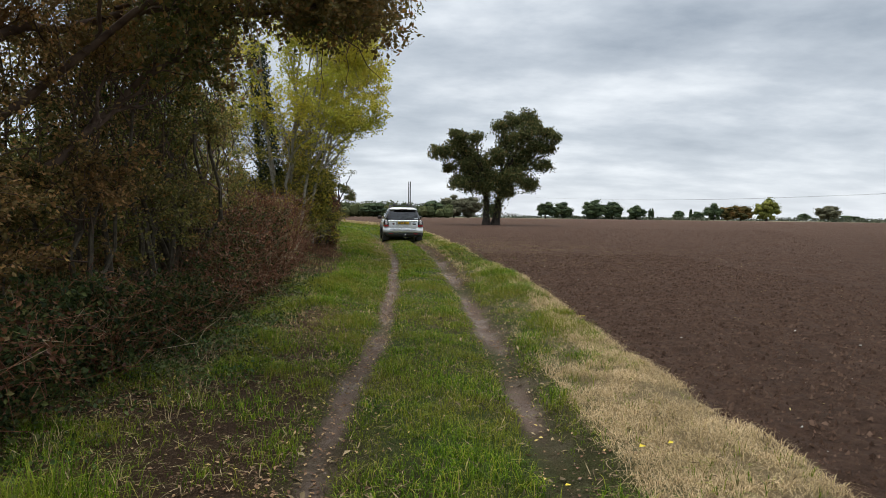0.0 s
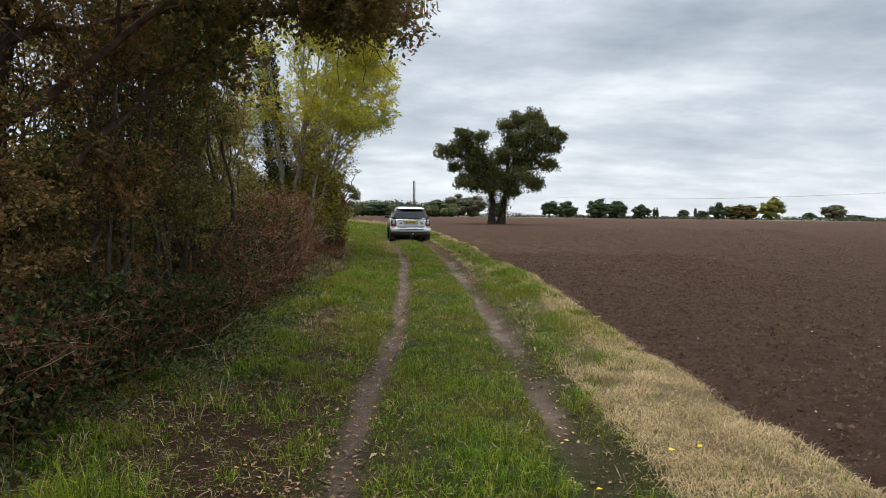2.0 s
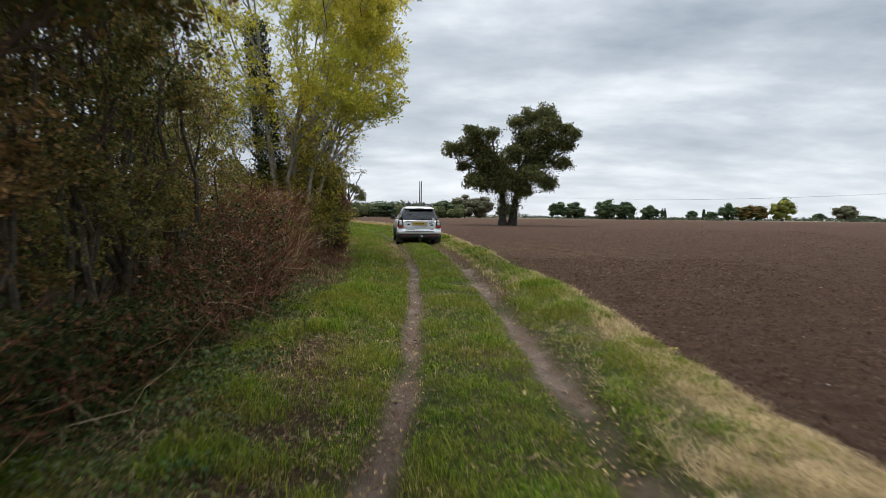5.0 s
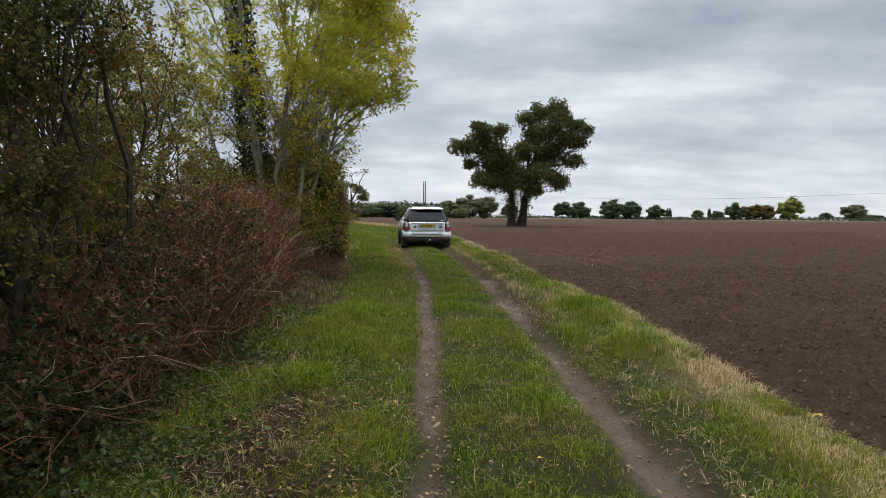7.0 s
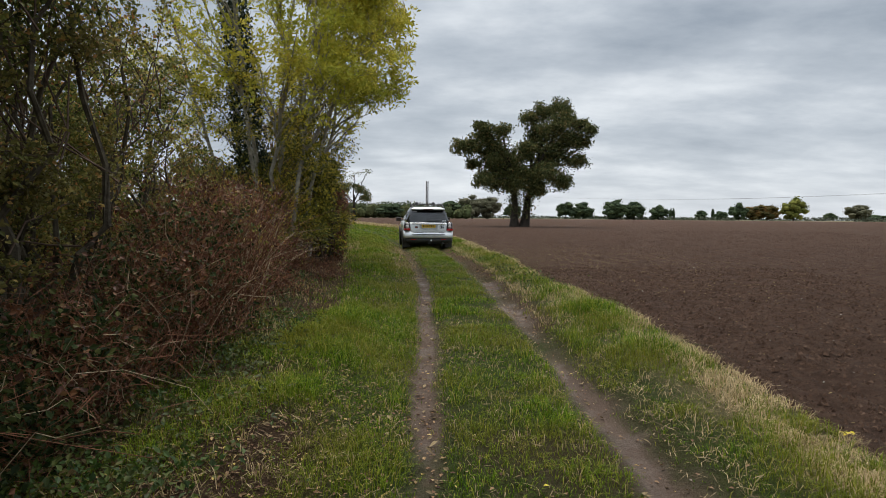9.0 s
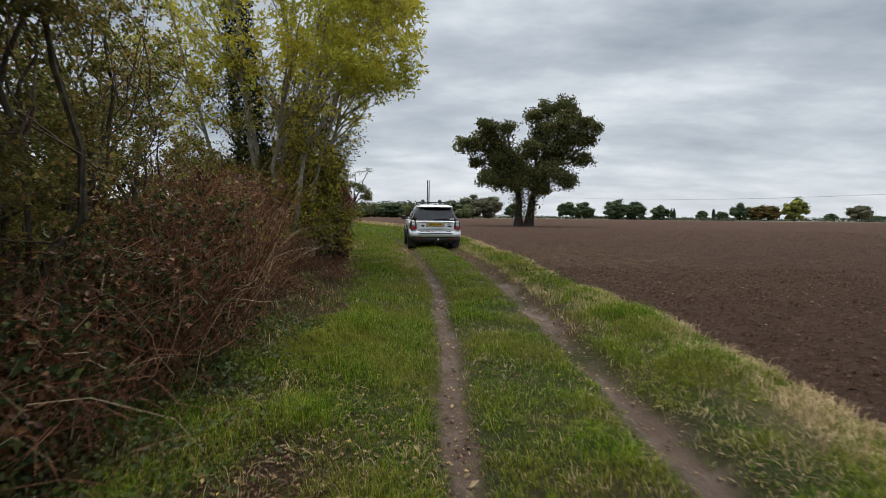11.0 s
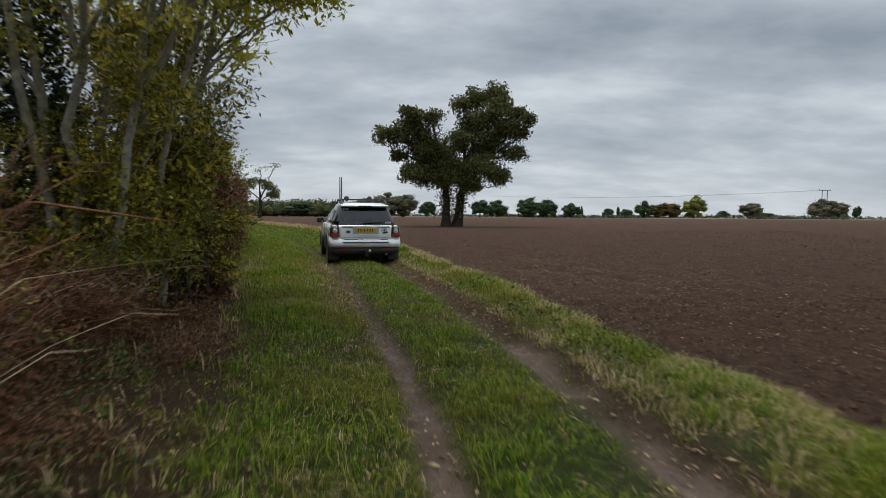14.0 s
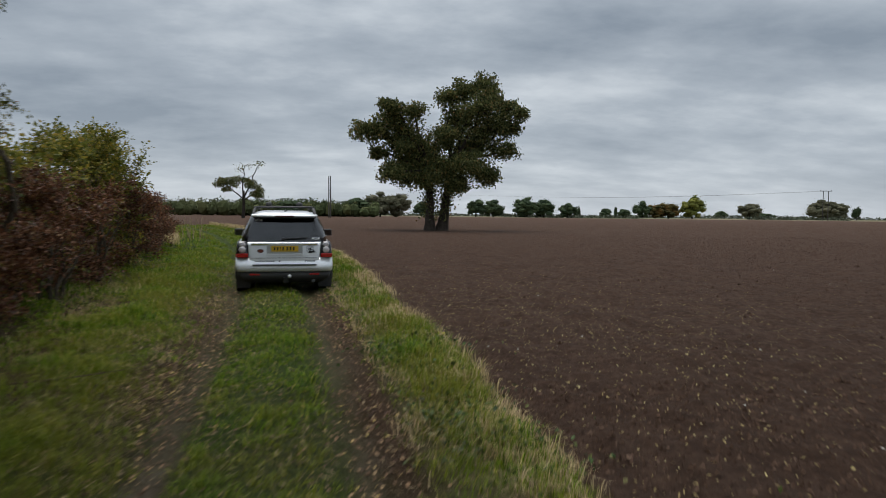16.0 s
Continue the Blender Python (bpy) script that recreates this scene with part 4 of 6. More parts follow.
def far_tree(px, dist, wpx, top, mat, label, seed, base=391.0, name="tree", trunk=0.18):
    r = np.random.default_rng(9000 + seed)
    x, y = far_place(px, dist)
    h, w = (base - top) / 1120 * dist, wpx / 1120 * dist
    z0 = float(ground_z(x, y)) - 0.1
    root = thing(name, (x, y, z0), label, "tree", "distant trees")
    V, F = tubes([limb((0, 0, 0), (0, 0, h * 0.6), 0.035 * h, 0.015 * h, 6, 0.08, r)]
                 + [limb((0, 0, h * 0.25), (r.uniform(-0.3, 0.3) * w, r.uniform(-0.2, 0.2) * w, h * r.uniform(0.55, 0.8)), 0.018 * h, 0.006 * h, 5, 0.2, r) for _ in range(5)], 6)
    child("trunk", fast_mesh("trunk", V, F, M_BARKO), root)
    nc = 64
    u = unit(r.normal(size=(nc, 3)))
    u[:, :2] *= np.where(u[:, 2:] < 0, 1.18, 1.0)
    C = u * r.uniform(0.30, 0.86, (nc, 1)) * np.array([w / 2, w / 2, h * (1 - trunk) / 2]) + np.array([0, 0, h * (trunk + 1) / 2])
    k = 2300
    P = C[r.integers(0, nc, k)] + np.clip(r.normal(size=(k, 3)), -1.5, 1.5) * np.array([0.085 * w, 0.085 * w, 0.058 * h])
    P = P[P[:, 2] > 0.1]
    low = C[:, 2] > 0.12 * h
    V, F = merged([leaf_arrays(P, 0.044 * h, 0.040 * h, 0.0, r), knobs(C[low] * np.array([0.9, 0.9, 0.97]), np.full((low.sum(), 3), 1.0) * np.array([0.12 * w, 0.12 * w, 0.10 * h]), r)])
    child("crown", fast_mesh("crown", V, F, mat), root, kind="stuff")
    return root


G1, G2, G3, G4 = "distant round-crowned green oak", "distant round tree with yellow-green leaves", "distant russet and orange tree clump", "distant pale grey-green willow"
for i, (px, d, wpx, top, mat, lab) in enumerate([
        (1000, 300, 40, 359, M_FARG, G1), (1030, 300, 42, 357, M_FARG, G1), (1087, 300, 48, 354, M_FARG, G1), (1121, 300, 44, 356, M_FARG, G1),
        (1165, 300, 36, 363, M_FARG, G1), (1307, 330, 34, 358, M_FARG, G1), (1333, 330, 40, 363, M_FARO, G3), (1358, 330, 44, 359, M_FARO, G3),
        (1405, 330, 46, 348, M_FARY, G2), (1520, 330, 46, 357, M_FARW, G4), (1672, 330, 62, 350, M_FARW, G4), (1700, 330, 50, 354, M_FARW, G4),
        (1745, 350, 16, 362, M_FARG, G1), (795, 185, 60, 357, M_FARG, G1), (835, 190, 58, 347, M_FARW, G4), (862, 190, 52, 349, M_FARW, G4),
        (905, 260, 34, 362, M_FARG, G1), (690, 170, 50, 361, M_FARG, G1), (1240, 420, 22, 373, M_FARG, G1), (1276, 420, 26, 374, M_FARG, G1),
        (1470, 520, 26, 374, M_FARG, G1), (1555, 520, 40, 377, M_FARG, G1)]):
    far_tree(px, d, wpx, top, mat, lab, i, trunk=0.02 if mat in (M_FARO, M_FARW) else 0.03)


def poplar(px, d, top, seed):
    far_tree(px, d, 6, top, M_FARG, "slim dark distant poplar", seed, name="poplar", trunk=0.03)


for i, px in enumerate((1186, 1191, 1261)):
    poplar(px, 500, 370, 50 + i)


# the half-dead tree with a bare forked top
def dead_topped_tree():
    r = np.random.default_rng(31)
    x, y = -16.4, 116.0
    z0 = float(ground_z(x, y)) - 0.05
    root = thing("stag_headed_tree", (x, y, z0), "lone field tree with flat crown and bare dead branches above", "tree")
    V, F = tubes([limb((0, 0, 0), (0.1, 0, 4.4), 0.28, 0.16, 8, 0.1, r), limb((0.1, 0, 3.2), (2.6, 0, 8.6), 0.13, 0.05, 9, 0.25, r), limb((0.1, 0, 3.6), (0.3, 0, 8.3), 0.12, 0.05, 9, 0.25, r),
                  limb((0.1, 0, 3.0), (-2.6, 0.5, 5.4), 0.12, 0.05, 7, 0.2, r), limb((0, 0, 2.8), (2.3, 0.3, 4.6), 0.12, 0.04, 7, 0.2, r)], 7)
    child("trunk", fast_mesh("trunk", V, F, M_BARKO), root)
    pts = [((2.6, 0, 8.6), (3.0, 0, 9.1)), ((2.6, 0, 8.6), (2.0, 0, 9.0)), ((0.3, 0, 8.3), (-0.5, 0, 8.9)), ((0.3, 0, 8.3), (1.0, 0.2, 8.8)), ((1.2, 0, 6.6), (2.0, 0, 7.4)), ((0.2, 0, 7), (-1.0, 0, 8.0))]
    for a, b in pts:
        V, F = tubes([limb(a, b, 0.05, 0.02, 6, 0.3, r)], 5)
        child("dead_branch", fast_mesh("dead_branch", V, F, M_BARKG), root, "bare grey dead branch")
    C = np.array([(-2.9, 0, 5.6), (-1.9, 0, 6.0), (-0.8, 0, 6.2), (0.4, 0, 6.0), (1.4, 0, 5.6), (2.1, 0, 5.0), (2.5, 0, 4.3), (1.8, 0, 3.9), (-3.7, 0, 5.3), (-1.4, 0, 5.3), (2.4, 0, 3.6),
                  (-2.6, 0, 4.6), (-3.2, 0, 5.9), (0.9, 0, 5.2), (-0.4, 0, 7.9), (1.1, 0, 8.3), (2.5, 0, 8.6)])
    wt = np.array([1.0] * 14 + [0.16, 0.16, 0.16])
    k = 3600
    P = C[r.choice(len(C), k, p=wt / wt.sum())] + np.clip(r.normal(size=(k, 3)), -1.7, 1.7) * np.array([0.42, 0.8, 0.25])
    V, F = leaf_arrays(P, 0.26, 0.2, 0.3, r)
    child("crown", fast_mesh("crown", V, F, M_OAKF), root, kind="stuff")


dead_topped_tree()


# the belt of woodland beyond the field
def woodland():
    r = np.random.default_rng(12)
    n = 1100
    X = r.uniform(-150, 8, n)
    Y = 178 + r.uniform(0, 26, n) - 0.10 * X
    H = r.uniform(3.0, 4.9, n) + 0.8 * vnoise(X * 0.07, X * 0, 8)
    Ps = []
    for x, y, h in zip(X, Y, H):
        k = 32
        zz = r.uniform(0.05, 1, k) ** 0.8
        w = 1.75 * np.sqrt(1 - zz * 0.85)
        a = r.uniform(0, 2 * np.pi, k)
        Ps.append(np.stack([x + np.cos(a) * w * r.uniform(0.3, 1, k), y + np.sin(a) * w, float(rise(y)) + zz * h], 1))
    C = np.stack([X, Y, rise(Y) + 0.45 * H], 1)
    V, F = merged([leaf_arrays(np.concatenate(Ps), 0.48, 0.41, 0.0, r), knobs(C, np.stack([np.full(n, 1.25), np.full(n, 1.25), 0.40 * H], 1), r)])
    tagged(new("woodland", fast_mesh("woodland", V, F, M_WOOD)), "dark belt of young woodland beyond the field", "woodland", kind="stuff")
    # far field hedges along the horizon
    n = 16000
    X = r.uniform(-30, 620, n)
    row = r.integers(0, 3, n)
    Y = np.array([302.0, 470.0, 760.0])[row] + r.normal(0, 1.5, n)
    ht = np.array([1.0, 2.0, 4.5])[row] * (0.75 + 0.45 * vnoise(X * 0.02, row * 7.0, 9))
    keep = (row != 0) | (vnoise(X * 0.018, X * 0, 14) > 0.05)
    P = np.stack([X, Y, rise(Y) + r.uniform(0, 1, n) * ht], 1)[keep]
    V, F = leaf_arrays(P, 1.5, 1.1, 0.0, r)
    tagged(new("far_hedges", fast_mesh("far_hedges", V, F, M_FARH)), "low dark hedgerows along the horizon", "hedge", kind="stuff")


woodland()


# ---------------------------------------------------------------- poles and wires
def tube_ob(name, paths, mat, parent, sides=8, label=""):
    V, F = tubes(paths, sides)
    return child(name, fast_mesh(name, V, F, mat, True), parent, label)


def twin_pole(x, y, top, gap, label, arm):
    z0 = float(ground_z(x, y)) - 0.05
    root = thing("power_pole", (x, y, z0), label, "power pole", "power poles")
    for s in (-1, 1):
        tube_ob("pole", [(np.array([(s * gap / 2, 0, 0), (s * gap / 2, 0, (top - z0) * 0.5), (s * gap / 2, 0, top - z0)]), np.array([0.13, 0.12, 0.10]))], M_POLE, root)
    if arm:
        tube_ob("crossarm", [(np.array([(-arm / 2, 0, top - z0 - 0.1), (0, 0, top - z0 - 0.1), (arm / 2, 0, top - z0 - 0.1)]), np.array([0.1, 0.1, 0.1]))], M_POLE, root)
        for k in (-1, 0, 1):
            tube_ob("insulator", [(np.array([(k * arm * 0.46, 0, top - z0 - 0.1), (k * arm * 0.46, 0, top - z0 + 0.25)]), np.array([0.07, 0.05]))], M_POLE, root)


twin_pole(-3.4, 139, 9.5, 0.35, "pair of slim wooden poles standing in the field", 0)
HX, HY = -1.0 + 205 * 0.79, 205.0
twin_pole(HX, HY, 11.6, 2.0, "H-frame wooden power pole with crossarm", 4.4)
wire_root = thing("power_line", (HX, HY, 0), "thin overhead power wires across the sky", "power line")
for k in (-1, 0, 1):
    a, b = np.array([k * 2.0, 0, 11.5]), np.array([-HX - 3.4 + k * 0.2 + 55, 139 - HY + 150, 11.0])
    s = np.linspace(0, 1, 24)[:, None]
    p = a + (b - a) * s
    p[:, 2] -= 1.6 * np.sin(np.pi * s[:, 0])
    tube_ob("wire", [(p, np.full(24, 0.016))], M_POLE, wire_root, 4)

# ---------------------------------------------------------------- the silver car on the track
def plain(name, col, rough=0.5, metal=0.0, spec=0.5, coat=0.0, dirt=None):
    m, t, b = nodes_of(name)
    b.inputs["Roughness"].default_value, b.inputs["Metallic"].default_value = rough, metal
    b.inputs["Specular IOR Level"].default_value = spec
    b.inputs["Coat Weight"].default_value = coat
    f = n_noise(t, 3.5, 5.0, 0.6)
    c2 = dirt or tuple(v * 0.85 for v in col)
    t.links.new(n_ramp(t, f, [(0.35, col), (0.75, c2)]), b.inputs["Base Color"])
    return m


M_SILVER = plain("silver_paint", (0.72, 0.74, 0.75), 0.30, 0.25, 0.5, 0.6, (0.65, 0.66, 0.66))
M_BLACKP = plain("black_plastic", (0.020, 0.020, 0.022), 0.55, dirt=(0.035, 0.032, 0.028))
M_GLASS = plain("dark_car_glass", (0.010, 0.011, 0.013), 0.04, 0.0, 0.8, 1.0)
M_GLOSSB = plain("gloss_black", (0.012, 0.012, 0.014), 0.18, 0.0, 0.5, 0.3)
M_CHROME = plain("brushed_chrome", (0.75, 0.76, 0.77), 0.14, 1.0)
M_REDL = plain("red_lens", (0.42, 0.012, 0.015), 0.15, 0.0, 0.6, 0.6)
M_CLEAR = plain("clear_lens", (0.58, 0.54, 0.54), 0.12, 0.15, 0.7, 0.8, (0.46, 0.42, 0.42))
M_YEL = plain("yellow_plate", (0.62, 0.38, 0.012), 0.4)
M_INK = plain("black_ink", (0.012, 0.012, 0.012), 0.5)
M_WHITE = plain("white_sticker", (0.62, 0.62, 0.62), 0.5)
M_TYRE = plain("tyre_rubber", (0.022, 0.021, 0.020), 0.85, dirt=(0.055, 0.045, 0.036))
M_BADGE = plain("badge_red", (0.16, 0.030, 0.012), 0.35)
M_GREYL = plain("grey_letters", (0.13, 0.135, 0.14), 0.3, 0.6)


def part(name, bm, material, parent, label="", smooth=False):
    me = bpy.data.meshes.new(name)
    for f in bm.faces:
        f.smooth = smooth
    bm.normal_update()
    bm.to_mesh(me)
    bm.free()
    me.materials.append(material)
    return child(name, me, parent, label)


def rbox(cx, cy, cz, sx, sy, sz, bev=0.01, seg=2, taper=0.0, m=None):
    """A bevelled box; taper narrows its top."""
    bm = bmesh.new()
    bmesh.ops.create_cube(bm, size=1.0)
    for v in bm.verts:
        k = 1 - taper * (v.co.z + 0.5)
        v.co = Vector((v.co.x * sx * k, v.co.y * sy, v.co.z * sz))
    if bev > 0:
        bmesh.ops.bevel(bm, geom=list(bm.edges), offset=min(bev, 0.45 * min(sx, sy, sz)), segments=seg, affect="EDGES", profile=0.6)
    bmesh.ops.transform(bm, matrix=Matrix.Translation((cx, cy, cz)) @ (m or Matrix()), verts=bm.verts)
    return bm


def slab(levels, n=56, p=5.0):
    """A hull of rounded outlines stacked in height: (z, y rear, y front, half width rear, half width front)."""
    bm = bmesh.new()
    rings = []
    for z, y0, y1, h0, h1 in levels:
        ring = []
        for i in range(n):
            a = 2 * math.pi * i / n
            c, s = math.cos(a), math.sin(a)
            u = math.copysign(abs(c) ** (2 / p), c)
            w = math.copysign(abs(s) ** (2 / p), s)
            k = (w + 1) / 2
            ring.append(bm.verts.new((u * (h0 + (h1 - h0) * k), y0 + (y1 - y0) * k, z)))
        rings.append(ring)
    for a, b in zip(rings, rings[1:]):
        for i in range(n):
            bm.faces.new((a[i], a[(i + 1) % n], b[(i + 1) % n], b[i]))
    bm.faces.new(rings[0][::-1])
    bm.faces.new(rings[-1])
    return bm


def lathe(profile, n=32, m=None):
    """A ring turned about the x axis: profile of (x, radius)."""
    bm = bmesh.new()
    rings = [[bm.verts.new((x, r * math.cos(2 * math.pi * i / n), r * math.sin(2 * math.pi * i / n))) for i in range(n)] for x, r in profile]
    for a, b in zip(rings, rings[1:]):
        for i in range(n):
            bm.faces.new((a[i], a[(i + 1) % n], b[(i + 1) % n], b[i]))
    bm.faces.new(rings[0][::-1])
    bm.faces.new(rings[-1])
    bmesh.ops.recalc_face_normals(bm, faces=bm.faces)
    if m:
        bmesh.ops.transform(bm, matrix=m, verts=bm.verts)
    return bm


def flat_poly(points, y, thick=0.003):
    """A thin plate from an outline of (x, z), facing the rear."""
    bm = bmesh.new()
    a = [bm.verts.new((x, y, z)) for x, z in points]
    b = [bm.verts.new((x, y + thick, z)) for x, z in points]
    n = len(points)
    bm.faces.new(a)
    bm.faces.new(b[::-1])
    for i in range(n):
        bm.faces.new((a[i], b[i], b[(i + 1) % n], a[(i + 1) % n]))
    bmesh.ops.recalc_face_normals(bm, faces=bm.faces)
    return bm


def annulus(cx, cz, r0, r1, y, sx=1.0, n=28):
    bm = bmesh.new()
    ins = [bm.verts.new((cx + sx * r0 * math.cos(2 * math.pi * i / n), y, cz + r0 * math.sin(2 * math.pi * i / n))) for i in range(n)]
    out = [bm.verts.new((cx + sx * r1 * math.cos(2 * math.pi * i / n), y, cz + r1 * math.sin(2 * math.pi * i / n))) for i in range(n)]
    for i in range(n):
        bm.faces.new((ins[i], out[i], out[(i + 1) % n], ins[(i + 1) % n]))
    return bm


def build_car():
    y0 = 23.8
    cx = float(centre(y0))
    turn = -math.degrees(math.atan2(float(centre(y0 + 4.2) - centre(y0)), 4.2)) - 2.5
    zr, zf = float(rise(y0 + 0.9)) - 0.055, float(rise(y0 + 3.5)) - 0.055
    pitch = math.degrees(math.atan2(zf - zr, 2.66))
    car = new("car")
    tagged(car, "silver four-wheel-drive estate car with black roof rails on the track", "car")
    car.matrix_world = pose(cx, y0, zr - math.tan(math.radians(pitch)) * 0.87, pitch, 0, turn)
    # hull
    body = part("body", slab([(0.60, 0.10, 4.44, 0.90, 0.88), (0.70, 0.07, 4.48, 0.935, 0.91), (0.90, 0.06, 4.46, 0.945, 0.92), (1.00, 0.07, 4.40, 0.935, 0.90),
                              (1.05, 0.09, 4.30, 0.90, 0.86)]), M_SILVER, car, "silver metallic painted body", True)
    part("bonnet", slab([(1.045, 3.05, 4.24, 0.84, 0.78), (1.10, 3.1, 4.10, 0.80, 0.70), (1.12, 3.2, 3.9, 0.7, 0.6)]), M_SILVER, car, smooth=True)
    part("sill", rbox(0, 2.2, 0.45, 1.80, 1.85, 0.34, 0.05), M_BLACKP, car, "black plastic sill cladding")
    part("front_bumper", rbox(0, 4.22, 0.45, 1.74, 0.5, 0.36, 0.08), M_BLACKP, car)
    part("floor_pan", rbox(0, 2.2, 0.36, 1.2, 3.9, 0.16, 0.03), M_BLACKP, car)
    part("greenhouse", slab([(1.04, 0.10, 3.40, 0.875, 0.84), (1.16, 0.145, 3.16, 0.845, 0.80), (1.34, 0.24, 2.86, 0.775, 0.73), (1.50, 0.33, 2.56, 0.70, 0.66),
                             (1.57, 0.38, 2.42, 0.66, 0.62)], p=6.0), M_GLOSSB, car, "black pillars and dark side glass", True)
    part("roof", slab([(1.545, 0.30, 2.46, 0.655, 0.61), (1.575, 0.27, 2.45, 0.655, 0.61), (1.615, 0.34, 2.35, 0.62, 0.57), (1.64, 0.6, 2.1, 0.50, 0.45)], p=6.0),
         M_SILVER, car, smooth=True)
    for s in (-1, 1):
        for ya, yb, za, zb in ((0.75, 1.25, 1.12, 1.46), (1.33, 2.05, 1.10, 1.47), (2.13, 2.75, 1.10, 1.45)):
            bm = bmesh.new()
            vs = [bm.verts.new(c) for c in ((s * (0.862), ya, za), (s * 0.858, yb, za), (s * (0.735), yb - (0.28 if yb > 2.5 else 0.02), zb), (s * 0.737, ya + 0.03, zb))]
            bm.faces.new(vs if s > 0 else vs[::-1])
            bmesh.ops.solidify(bm, geom=bm.faces[:], thickness=-0.01)
            part("side_window", bm, M_GLASS, car)
        for yy in (1.29, 2.09):
            part("door_seam", rbox(s * 0.945, yy, 0.83, 0.008, 0.008, 0.40, 0), M_INK, car)
        for yy in (1.55, 2.35):
            part("door_handle", rbox(s * 0.955, yy, 0.93, 0.03, 0.17, 0.03, 0.01), M_SILVER, car)
        part("side_trim", rbox(s * 0.95, 2.2, 0.66, 0.02, 1.7, 0.07, 0.008), M_BLACKP, car)
        # mirror
        mir = part("door_mirror", rbox(s * 1.02, 2.78, 1.12, 0.20, 0.12, 0.16, 0.035, 3), M_BLACKP, car, "black door mirror housing")
        part("mirror_glass", rbox(s * 1.02, 2.716, 1.12, 0.16, 0.006, 0.12, 0.002), M_GLASS, mir)
        part("mirror_arm", rbox(s * 0.90, 2.80, 1.08, 0.10, 0.07, 0.05, 0.015), M_BLACKP, mir)
        # wheels, arches and mudflaps
        for wy in (0.87, 3.53):
            M0 = Matrix.Translation((s * 0.81, wy, 0.365))
            wheel = part("wheel", lathe([(-0.10, 0.20), (-0.115, 0.26), (-0.118, 0.33), (-0.09, 0.36), (0, 0.368), (0.09, 0.36), (0.118, 0.33), (0.115, 0.26), (0.10, 0.20)], 36, M0),
                         M_TYRE, car, "black muddy rubber tyre", True)
            part("rim", lathe([(s * 0.07, 0.04), (s * 0.105, 0.06), (s * 0.10, 0.235), (s * 0.118, 0.25), (s * 0.119, 0.258), (s * 0.06, 0.258)], 24, M0), M_SILVER, wheel, "silver alloy rim", True)
            # Black blocks on the closed rim paint the shaded openings between spokes.
            for k in range(5):
                a = 2 * math.pi * k / 5
                part("spoke_gap_shade", rbox(0, 0, 0, 0.012, 0.08, 0.11, 0.01, m=None), M_INK, wheel).matrix_local = \
                    Matrix.Translation((s * 0.925, wy, 0.365)) @ Matrix.Rotation(a, 4, "X") @ Matrix.Translation((0, 0, 0.16))
            bm = bmesh.new()
            n = 18
            rows = []
            for i in range(n + 1):
                a = math.pi * (-0.06 + 1.12 * i / n)
                rows.append([bm.verts.new((s * xx, wy + rr * math.cos(a), 0.365 + rr * math.sin(a))) for xx, rr in ((0.93, 0.385), (0.962, 0.395), (0.962, 0.45), (0.93, 0.462))])
            for a, b in zip(rows, rows[1:]):
                for j in range(3):
                    bm.faces.new((a[j], a[j + 1], b[j + 1], b[j]))
            bmesh.ops.recalc_face_normals(bm, faces=bm.faces)
            part("wheel_arch", bm, M_BLACKP, car)
            # No well is cut: a black drum stands in for its shade.
            part("wheel_well_shade", lathe([(s * 0.60, 0.39), (s * 0.952, 0.39)], 30, Matrix.Translation((0, wy, 0.365))), M_INK, car).matrix_local = Matrix.Translation((-s * 0.004, 0, 0))
        part("mudflap", rbox(s * 0.80, 0.43, 0.27, 0.27, 0.02, 0.34, 0.008), M_BLACKP, car)
    # rear bumper and valance
    bumper = part("rear_bumper", slab([(0.455, 0.02, 0.46, 0.88, 0.93), (0.48, -0.04, 0.46, 0.915, 0.945), (0.56, -0.06, 0.46, 0.93, 0.95), (0.60, -0.03, 0.46, 0.935, 0.95), (0.735, 0.02, 0.46, 0.925, 0.94)], p=7.0),
                  M_SILVER, car, "silver rear bumper", True)
    part("bumper_step", rbox(0, -0.045, 0.605, 1.22, 0.10, 0.022, 0.008), M_GREYL, bumper, "dark grey step strip")
    part("valance", slab([(0.24, 0.10, 0.44, 0.70, 0.80), (0.33, 0.01, 0.46, 0.86, 0.90), (0.465, -0.005, 0.46, 0.90, 0.93)], p=7.0), M_BLACKP, car, "black plastic lower valance", True)
    for s in (-1, 1):
        part("reflector", rbox(s * 0.57, -0.002, 0.412, 0.19, 0.02, 0.034, 0.006), M_REDL, car, "red rear reflector")
    tow = part("tow_bar", rbox(0.02, 0.0, 0.30, 0.10, 0.16, 0.12, 0.015), M_INK, car, "black tow bar")
    part("tow_neck", rbox(0.06, -0.09, 0.33, 0.035, 0.12, 0.05, 0.012), M_INK, tow)
    bm = bmesh.new()
    bmesh.ops.create_uvsphere(bm, u_segments=14, v_segments=9, radius=0.036, matrix=Matrix.Translation((0.09, -0.14, 0.385)))
    part("tow_ball", bm, M_WHITE, tow, "pale tow ball cover", True)
    part("exhaust", rbox(0.55, 0.16, 0.27, 0.07, 0.3, 0.06, 0.02), M_GREYL, car)
    # tailgate
    gate = part("tailgate", slab([(0.575, 0.015, 0.2, 0.655, 0.66), (0.60, -0.005, 0.2, 0.67, 0.67), (0.70, 0.0, 0.2, 0.675, 0.68), (0.97, 0.02, 0.2, 0.69, 0.70), (1.045, 0.05, 0.2, 0.70, 0.71)], p=14.0),
                M_SILVER, car, "silver tailgate", True)
    part("crease", rbox(0, -0.004, 0.735, 1.24, 0.012, 0.010, 0.003), M_GREYL, gate)
